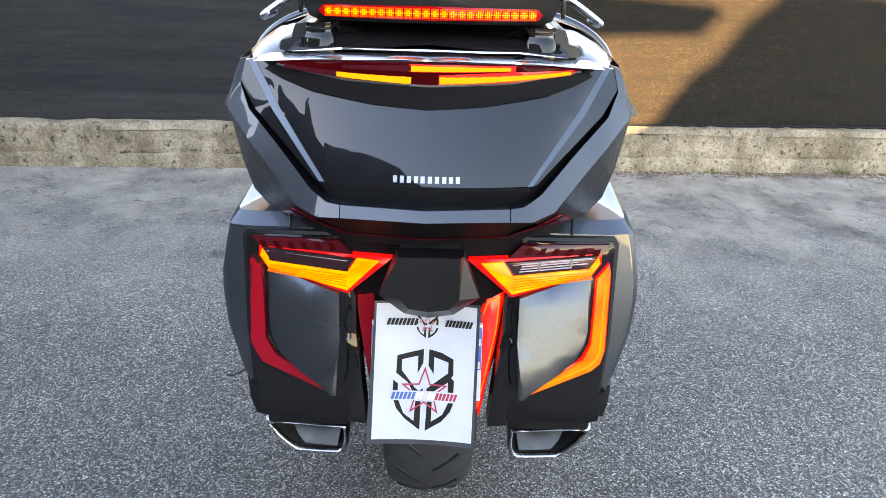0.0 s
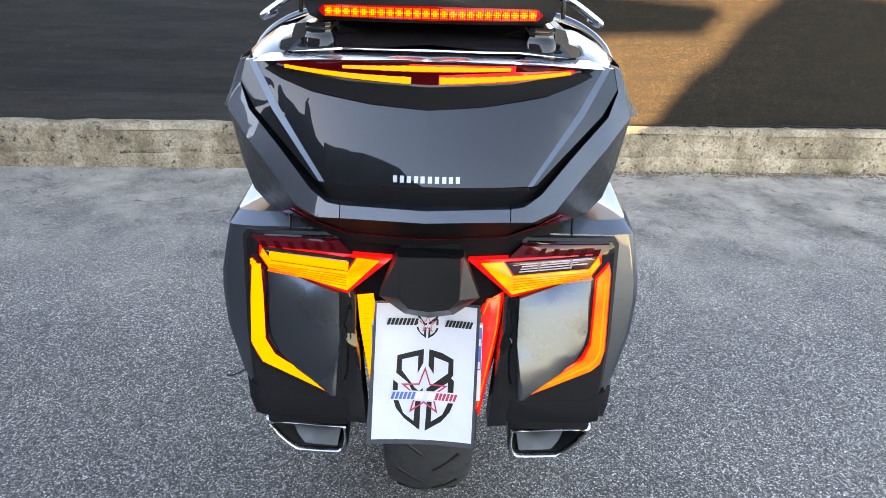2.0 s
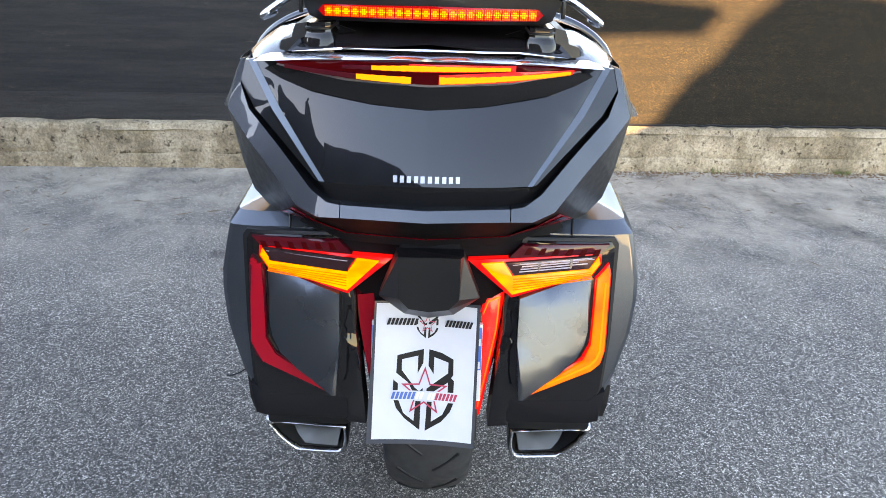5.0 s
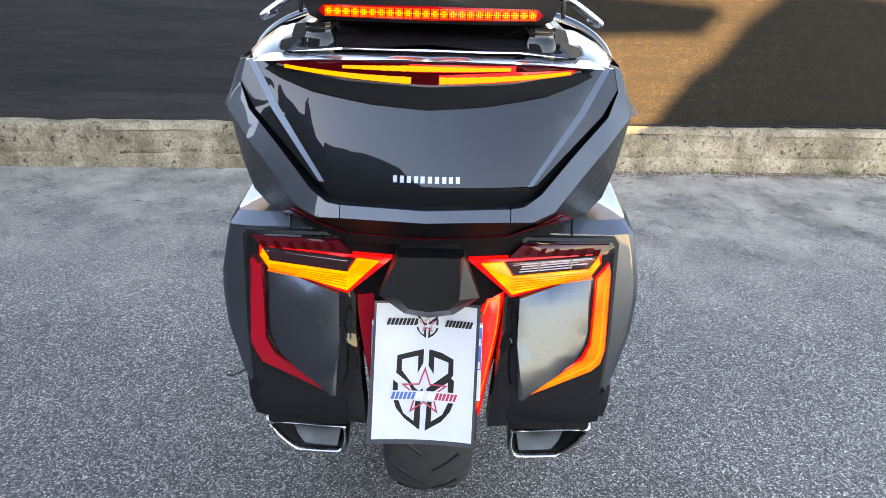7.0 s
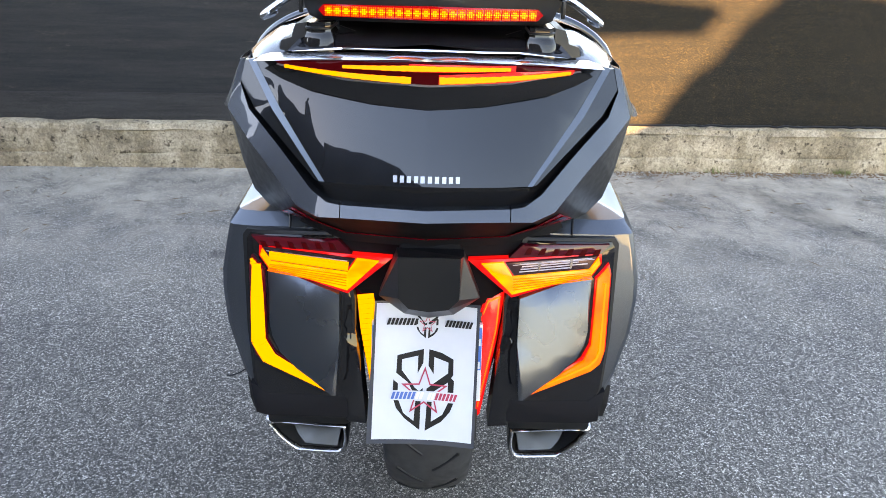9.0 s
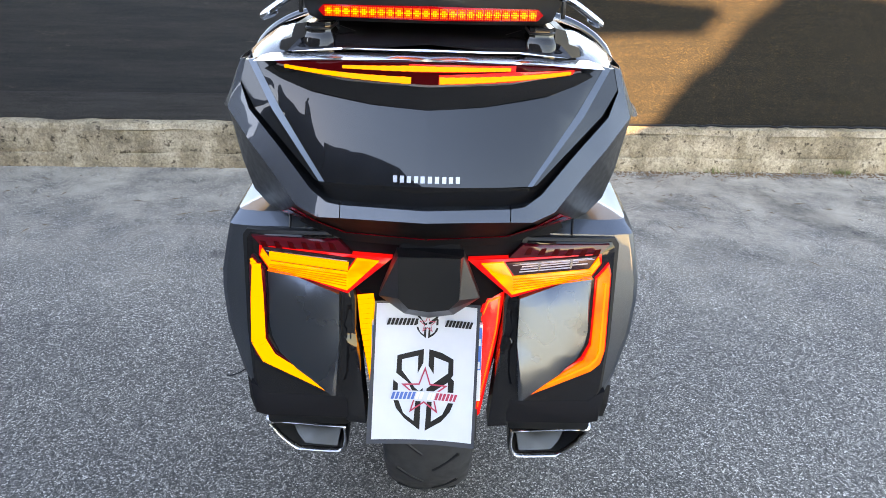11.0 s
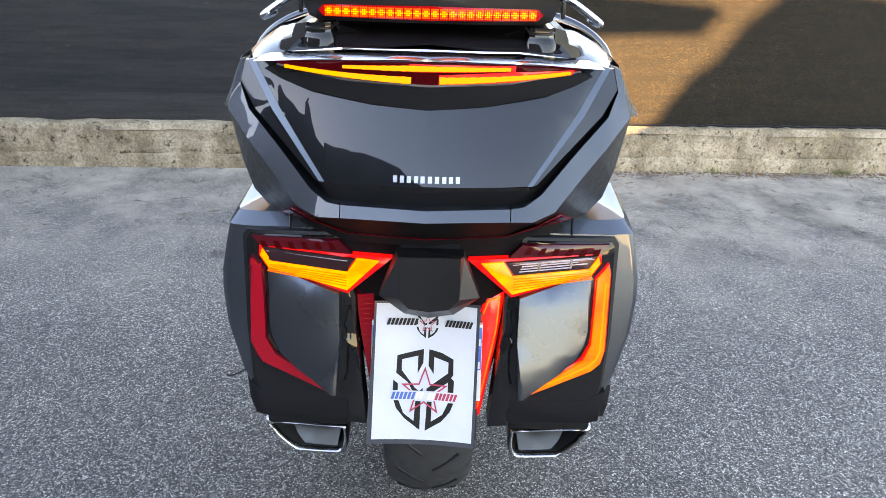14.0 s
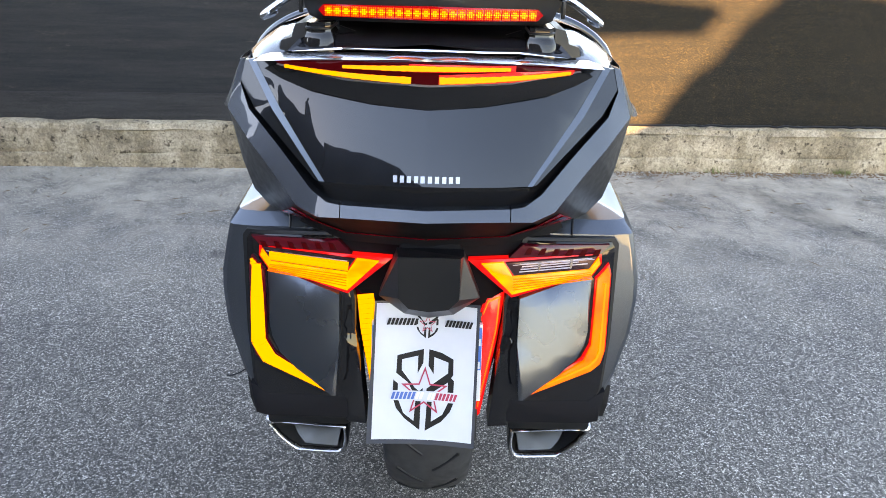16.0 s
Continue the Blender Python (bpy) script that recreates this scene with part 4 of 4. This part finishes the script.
    # chrome blade above the lamp
    blade = both([(0.0, 1.1155), (0.13, 1.113), (0.262, 1.1030), (0.281, 1.0965), (0.262, 1.0985), (0.127, 1.1100), (0.0, 1.1120)])
    add("chrome_blade", blade, BLADE, 0.05, 0.046, 0.002, "chrome blade above the lamp", step=0.02)
    add("blade_edge", both([(0.0, 1.1235), (0.14, 1.121), (0.225, 1.110), (0.14, 1.1185), (0.0, 1.121)]), CHROME, 0.01, 0.010, 0.0005, step=0.05)
    # side grab ends
    for s in (1, -1):
        part("latch", slab([(TX + s * x, z) for x, z in ((0.355, 1.014), (0.372, 1.010), (0.382, 1.000), (0.391, 0.984), (0.389, 0.979), (0.355, 0.981))], lambda x, z: -0.17, 0.06, 0.004, 0.05), TRIM, trunk, "chrome side latch")
    # black deck on top
    part("deck", slab(shifted(both([(0.0, 1.133), (0.19, 1.131), (0.215, 1.125), (0.232, 1.108), (0.0, 1.122)])), lambda x, z: -0.315 + 3.0 * max(0.0, z - 1.118), 0.25, 0.004, 0.05), BLACK, trunk, "gloss black deck")
    for s in (1, -1):
        leg = part("spoiler_leg", loft([[(TX + s * (0.182 + a * wx), -0.262 + b * wy, z) for a, b in ((1, -1), (0.6, -1.25), (-0.6, -1.25), (-1, -1), (-1, 1), (1, 1))] for z, wx, wy in ((1.085, 0.024, 0.034), (1.126, 0.024, 0.034), (1.134, 0.021, 0.031), (1.138, 0.0195, 0.03), (1.152, 0.0195, 0.03))]), BLACK, trunk, "black spoiler leg", angle=40)
        part("leg_collar", loft([[(TX + s * (0.182 + a * wx), -0.262 + b * wy, z) for a, b in ((1, -1), (0.6, -1.25), (-0.6, -1.25), (-1, -1), (-1, 1), (1, 1))] for z, wx, wy in ((1.141, 0.0205, 0.0315), (1.142, 0.0218, 0.033), (1.1445, 0.0218, 0.033), (1.1455, 0.0205, 0.0315))]), SATIN, leg, "rubber collar", angle=50)
        part("leg_foot", slab([(TX + s * x, z) for x, z in ((0.205, 1.150), (0.222, 1.147), (0.226, 1.138), (0.229, 1.126), (0.246, 1.121), (0.250, 1.106), (0.205, 1.100))], lambda x, z: -0.285 - 0.1 * (1.15 - z), 0.12, 0.004, 0.05), SATIN, leg, "black leg foot")
    # added plates: bright triangles that imitate the sky glinting on the deck
    for s in (1, -1):
        part("deck_glint", slab([(TX + s * x, z) for x, z in ((0.154, 1.142), (0.126, 1.134), (0.154, 1.129))], lambda x, z: -0.262 + 0.9 * (z - 1.13), 0.006, 0.001, 0.05), BLADE, trunk, "bright triangle imitating a sky glint on the deck")
    # spoiler with the lit brake bar
    spoiler = part("spoiler", slab(shifted(both([(0.0, 1.200), (0.198, 1.198), (0.212, 1.19), (0.20, 1.160), (0.185, 1.153), (0.0, 1.153)])), lambda x, z: -0.29 - 0.25 * (z - 1.153) + 0.4 * x * x, 0.22, 0.006, 0.04), SATIN, trunk, "satin black spoiler")
    part("brake_lens", slab(shifted(both([(0.0, 1.181), (0.174, 1.179), (0.183, 1.170), (0.174, 1.161), (0.0, 1.159)])), lambda x, z: -0.300 + 0.4 * x * x, 0.012, 0.002, 0.04), BRAKE_RED, spoiler, "lit red brake lens")
    for i in range(24):
        x = TX - 0.172 + 0.344 * (i + 0.5) / 24
        yy = -0.304 + 0.4 * (x - TX) ** 2
        bm = bmesh.new()
        for i2 in range(4):
            for j2 in range(5):
                cx, cz = x + (i2 - 1.5) * 0.0032, 1.170 + (j2 - 2) * 0.0032
                hot = 1 <= i2 <= 2 or j2 == 2
                new_faces = bmesh.ops.create_cube(bm, size=1.0, matrix=Matrix.Translation((cx, yy + 0.003, cz)) @ Matrix.Diagonal((0.0024, 0.006, 0.0023, 1)))["verts"][0:8]
                for fc in {fc for w in new_faces for fc in w.link_faces}:
                    fc.material_index = 0 if hot and 0 < j2 < 4 else 1
        part("led", bm, [BRAKE_LED, BRAKE_DIM], spoiler)
    part("spoiler_blade", slab(shifted(both([(0.0, 1.2035), (0.2, 1.2015), (0.22, 1.194), (0.2, 1.197), (0.0, 1.199)])), lambda x, z: -0.31 + 0.4 * x * x, 0.2, 0.001, 0.05), CHROME, spoiler, "bright spoiler edge")
    # luggage rack rails curling down at the sides
    for s in (1, -1):
        for k, (o, r) in enumerate(((0.0, 0.0065), (0.022, 0.005))):
            pts = smooth_path([(TX + s * 0.19, -0.15 + o, 1.20), (TX + s * 0.235, -0.185 + o, 1.187), (TX + s * 0.272, -0.20 + o, 1.165), (TX + s * 0.293, -0.205 + o, 1.149), (TX + s * 0.285, -0.17 + o, 1.15)])
            part("rack_rail", tube(pts, r), CHROME, trunk, "chrome rack rail")
        part("rail_clip", block(TX + s * 0.225, TX + s * 0.232, -0.2, -0.19, 1.155, 1.185, 0.002), SATIN, trunk)
    # pillion backrest ahead of the box
    rest = both([(0.0, 1.150), (0.2, 1.145), (0.26, 1.128), (0.31, 1.105), (0.345, 1.07), (0.34, 1.0), (0.0, 0.98)])
    part("backrest", slab(shifted(rest), lambda x, z: 0.03 + 0.3 * x * x, 0.12, 0.02, 0.05), SATIN, bike, "black padded pillion backrest", angle=50)
    for s in (1, -1):
        arc = smooth_path([(TX + s * 0.18, 0.0, 1.150), (TX + s * 0.262, 0.0, 1.130), (TX + s * 0.312, 0.0, 1.107), (TX + s * 0.345, 0.0, 1.079), (TX + s * 0.360, 0.0, 1.055)])
        part("box_rim", tube(arc, 0.0105, 12), PAINT, trunk, "gloss dark rim of the top box", angle=60)


def build_loose_wire():
    part("loose_wire", tube(smooth_path([(-0.37, -0.2, 0.46), (-0.40, -0.2, 0.41), (-0.431, -0.2, 0.389), (-0.448, -0.2, 0.387)]), 0.0018, 6), INK, bike, "thin loose black wire end")


def plate_y(x, z):
    return -0.37 - 0.25 * (0.6 - z)


def build_plate():
    plate = part("number_plate", slab([(-0.107, 0.625), (0.1, 0.625), (0.1, 0.478), (-0.109, 0.478)], plate_y, 0.008, 0.002, 0.5, -0.010), PLATE, bike, "white number plate with blue ends")
    for x0, x1 in ((-0.106, -0.085), (0.078, 0.099)):
        part("plate_band", slab([(x0, 0.62), (x1, 0.62), (x1, 0.54), (x0, 0.54)], plate_y, 0.002, 0.0, 1, -0.008), PLATE_BLUE, plate)
        for z in (0.60, 0.556):
            part("plate_bar", slab([(x0 + 0.012, z), (x1 - 0.002, z), (x1 - 0.002, z - 0.013), (x0 + 0.012, z - 0.013)], plate_y, 0.002, 0.0, 1, -0.0065), PLATE, plate)
    part("plate_carrier", slab([(-0.108, 0.64), (0.1, 0.64), (0.095, 0.39), (-0.1, 0.40)], plate_y, 0.03, 0.006, 0.1, -0.019), SATIN, bike)


def build_sheet():
    """The laminated advert sheet hung over the plate."""
    sheet = tagged(new("paper_sheet"), "laminated white printed advert sheet hanging over the number plate", "sheet")
    sheet.location = bike.location

    def curved(x, z):
        return plate_y(x, z) + 0.006 * math.sin((x + 0.1) * 16) - 0.004
    part("laminate", slab([(-0.1, 0.672), (0.094, 0.668), (0.0905, 0.392), (-0.116, 0.399)], curved, 0.0012, 0.0, 0.03), LAMINATE, sheet, "clear laminate margin")
    paper = part("paper", slab([(-0.0965, 0.668), (0.088, 0.663), (0.085, 0.403), (-0.1055, 0.408)], curved, 0.0015, 0.0, 0.03, 0.001), PAPER, sheet, "white paper")
    # the printed emblem, in a frame of its own: u across, v up, turned slightly
    ox, oz, turn = -0.0065, 0.4965, radians(-1.5)

    def place(pts, k=1.0, cx=ox, cz=oz):
        c, s_, tall = math.cos(turn), math.sin(turn), 1.085
        return [(cx + k * (u * c - w * s_), cz + k * (u * s_ + w * c) * tall) for u, w in pts]

    def ink(name, pts, mat, k=1.0, cx=ox, cz=oz, up=0.0019):
        part(name, slab(place(pts, k, cx, cz), curved, 0.0005, 0.0, 0.02, up), mat, paper)

    shield = [
        [(-0.004, 0.079), (-0.053, 0.067), (-0.054, 0.036), (-0.018, 0.010), (-0.010, 0.004), (-0.003, 0.010), (-0.003, -0.001), (-0.012, -0.004), (-0.020, 0.0), (-0.044, 0.041), (-0.044, 0.060), (-0.014, 0.067), (-0.014, 0.036), (-0.004, 0.055)],
        [(0.006, 0.079), (0.030, 0.074), (0.052, 0.064), (0.053, 0.036), (0.049, 0.031), (0.055, 0.026), (0.055, 0.0), (0.044, -0.001), (0.044, 0.023), (0.012, 0.001), (0.004, 0.002), (0.004, 0.009), (0.043, 0.039), (0.043, 0.058), (0.016, 0.066), (0.016, 0.036), (0.006, 0.05)],
        [(-0.059, 0.024), (-0.05, 0.017), (-0.05, 0.0), (-0.059, 0.0)],
        [(-0.057, -0.013), (-0.048, -0.013), (-0.038, -0.036), (-0.018, -0.05), (-0.016, -0.014), (-0.006, -0.014), (-0.006, -0.066), (-0.036, -0.045), (-0.052, -0.027)],
        [(0.006, -0.014), (0.015, -0.014), (0.015, -0.05), (0.036, -0.036), (0.046, -0.014), (0.056, -0.014), (0.05, -0.03), (0.034, -0.049), (0.004, -0.067)],
    ]
    star = []
    for i in range(10):
        r = 0.046 if i % 2 == 0 else 0.019
        a = math.pi / 2 + i * math.pi / 5
        star.append((r * math.cos(a), 0.003 + r * math.sin(a)))

    def star_bars(k, cx, cz, w):
        for i in range(10):
            (x0, z0), (x1, z1) = star[i], star[(i + 1) % 10]
            q = 1 - w
            ink("star_bar", [(x0, z0), (x1, z1), (x1 * q, 0.003 + (z1 - 0.003) * q), (x0 * q, 0.003 + (z0 - 0.003) * q)], RED_INK, k, cx, cz, 0.0026)
    for piece in shield:
        ink("shield_bar", piece, INK)
        ink("shield_bar", piece, INK, 0.36, ox + 0.004, 0.6285)
    star_bars(1.0, ox, oz, 0.16)
    star_bars(0.36, ox + 0.004, 0.6285, 0.2)
    ink("word_ground", [(-0.062, 0.0055), (0.062, 0.0055), (0.06, -0.0115), (-0.064, -0.0115)], PAPER, up=0.0032)

    def word(x0, x1, z, h, n, mats, k=0.0):
        w = (x1 - x0) / n
        for i in range(n):
            for q in (0.0, 0.5):
                a, b = x0 + w * (i + q) + w * 0.05, x0 + w * (i + q + 0.5) - w * 0.1
                ink("word_bar", [(a + 0.003, z + h / 2), (b + 0.003, z + h / 2), (b - 0.001, z - h / 2), (a - 0.001, z - h / 2)], mats[i % len(mats)], 1.0, ox, oz, 0.0038)
    word(-0.0625, -0.002, -0.003, 0.0125, 4, [BLUE_INK, BLUE_INK, BLUE_INK, PLATE])
    word(0.006, 0.061, -0.003, 0.0125, 4, [PLATE, RED_INK, RED_INK, RED_INK])
    word(-0.0745, -0.0175, 0.1265, 0.0115, 4, [INK])
    word(0.033, 0.083, 0.1265, 0.0115, 4, [INK])


build_wheel()
build_body()
for side in (1, -1):
    build_bag(side)
    build_muffler(side)
build_trunk()
build_loose_wire()
build_plate()
build_sheet()


# ---- small clutter along the wall foot ----
def scatter(name, n, x0, x1, seed, maker, mat, label, category, spread):
    rng = random.Random(seed)
    bm = bmesh.new()
    for _ in range(n):
        x = rng.uniform(x0, x1)
        y = wall_y(x) - abs(rng.gauss(0, spread)) - 0.004
        maker(bm, rng, x, y)
    ob = finish(bm, name, mat, angle=60)
    return tagged(ob, label, category, kind="stuff")


def pebble(bm, rng, x, y):
    r = rng.uniform(0.002, 0.006)
    m = Matrix.Translation((x, y, r * 0.5)) @ Euler((rng.random() * 3, rng.random() * 3, 0)).to_matrix().to_4x4() @ Matrix.Diagonal((r, r * rng.uniform(0.6, 1), r * 0.7, 1))
    bmesh.ops.create_icosphere(bm, subdivisions=1, radius=1.0, matrix=m)


def needle(bm, rng, x, y):
    a, l = rng.uniform(0, math.pi), rng.uniform(0.008, 0.045)
    dx, dy, w = math.cos(a) * l, math.sin(a) * l, 0.0008
    nx, ny = -math.sin(a) * w, math.cos(a) * w
    lo = [bm.verts.new(p) for p in ((x - dx, y - dy, 0.002), (x + nx, y + ny, 0.003), (x + dx, y + dy, 0.004), (x - nx, y - ny, 0.003))]
    tip = bm.verts.new((x, y, 0.008))
    for i in range(4):
        bm.faces.new((lo[i], lo[(i + 1) % 4], tip))
    bm.faces.new(lo[::-1])


def crumb(bm, rng, x, y):
    r = rng.uniform(0.003, 0.009)
    m = Matrix.Translation((x, y, r * 0.2)) @ Euler((0, 0, rng.random() * 6)).to_matrix().to_4x4() @ Matrix.Diagonal((r, r * rng.uniform(0.4, 1), r * 0.45, 1))
    bmesh.ops.create_icosphere(bm, subdivisions=1, radius=1.0, matrix=m)


def blade(bm, rng, x, y):
    h, a, w = rng.uniform(0.015, 0.045), rng.uniform(0, 6.28), 0.0025
    dx, dy = math.cos(a), math.sin(a)
    b = [bm.verts.new((x - dy * w, y + dx * w, 0)), bm.verts.new((x + dy * w, y - dx * w, 0)), bm.verts.new((x + dx * w, y + dy * w, 0))]
    m = bm.verts.new((x + dx * h * 0.5, y + dy * h * 0.5, h))
    for i in range(3):
        bm.faces.new((b[i], b[(i + 1) % 3], m))


scatter("gravel", 420, -3.2, 2.9, 5, pebble, PEBBLE, "pale loose grit along the wall foot", "gravel", 0.12)
scatter("dry_needles", 200, -3.2, 3.6, 6, needle, NEEDLE, "dry brown needles and twigs on the asphalt", "litter", 0.7)
scatter("moss", 900, 1.0, 2.95, 8, crumb, MOSS, "dry brown moss and leaf crumbs along the wall foot", "moss", 0.05)
for k, (x, n) in enumerate(((1.58, 18), (1.75, 6), (2.38, 40), (2.12, 7), (1.33, 6), (2.75, 12))):
    scatter("weed", n, x - 0.05, x + 0.05, 20 + k, blade, GRASS, "small green weed at the wall foot", "weed", 0.015)


# ---- the turn signal: each light bar turns its glowing face outwards while it is lit ----
def cycles(late=0.0, over=0.0):
    """The times at which the signal goes on and off."""
    res = []
    for n in range(23):
        a = 0.235 + 0.704 * n
        res.append((a + (0.0 if n == 11 else late), min(a + 0.385 + over, 16.2)))
    return res


def union(*lists):
    spans = sorted(s for l in lists for s in l)
    res = [list(spans[0])]
    for a, b in spans[1:]:
        if a <= res[-1][1] + 0.07:
            res[-1][1] = max(b, res[-1][1])
        else:
            res.append([a, b])
    return res


def blink(bar, spans):
    lit = bar.matrix_basis.copy()
    half = lit @ Matrix.Rotation(radians(89.0), 4, "Z")
    dark = lit @ Matrix.Rotation(radians(178.0), 4, "Z")
    step = 1 / FPS
    rows = []
    for a, b in spans:
        if a > 0.1:
            if not rows:
                rows.append((0.0, dark))
            rows += [(a - 2 * step, dark), (a - step, half), (a, lit)]
        else:
            rows.append((0.0, lit))
        if b < 15.95:
            rows += [(b - step, lit), (b, half), (b + step, dark)]
    rows.append((16.0, lit if spans[-1][1] >= 15.95 else dark))
    walk(bar, rows)


def motions():
    signal = cycles()
    sweep = cycles(0.08, 0.07)
    spans = {
        "pannier": signal,
        "outer": union(cycles(0.02, 0.07), [(8.46, 8.54), (9.13, 9.24), (11.25, 11.44), (11.95, 12.1), (13.46, 13.55)]),
        "mid": sweep,
        "low_third": union(sweep, [(0.0, 2.2), (11.86, 15.46)]),
        "inner": union(sweep, [(0.0, 7.25), (11.86, 15.46)]),
        "top_outer": union(sweep, [(7.0, 16.2)]),
        "top_inner": union(sweep, [(2.3, 16.2)]),
    }
    for kind, bars in BLINK.items():
        for bar in bars:
            blink(bar, spans[kind])


motions()
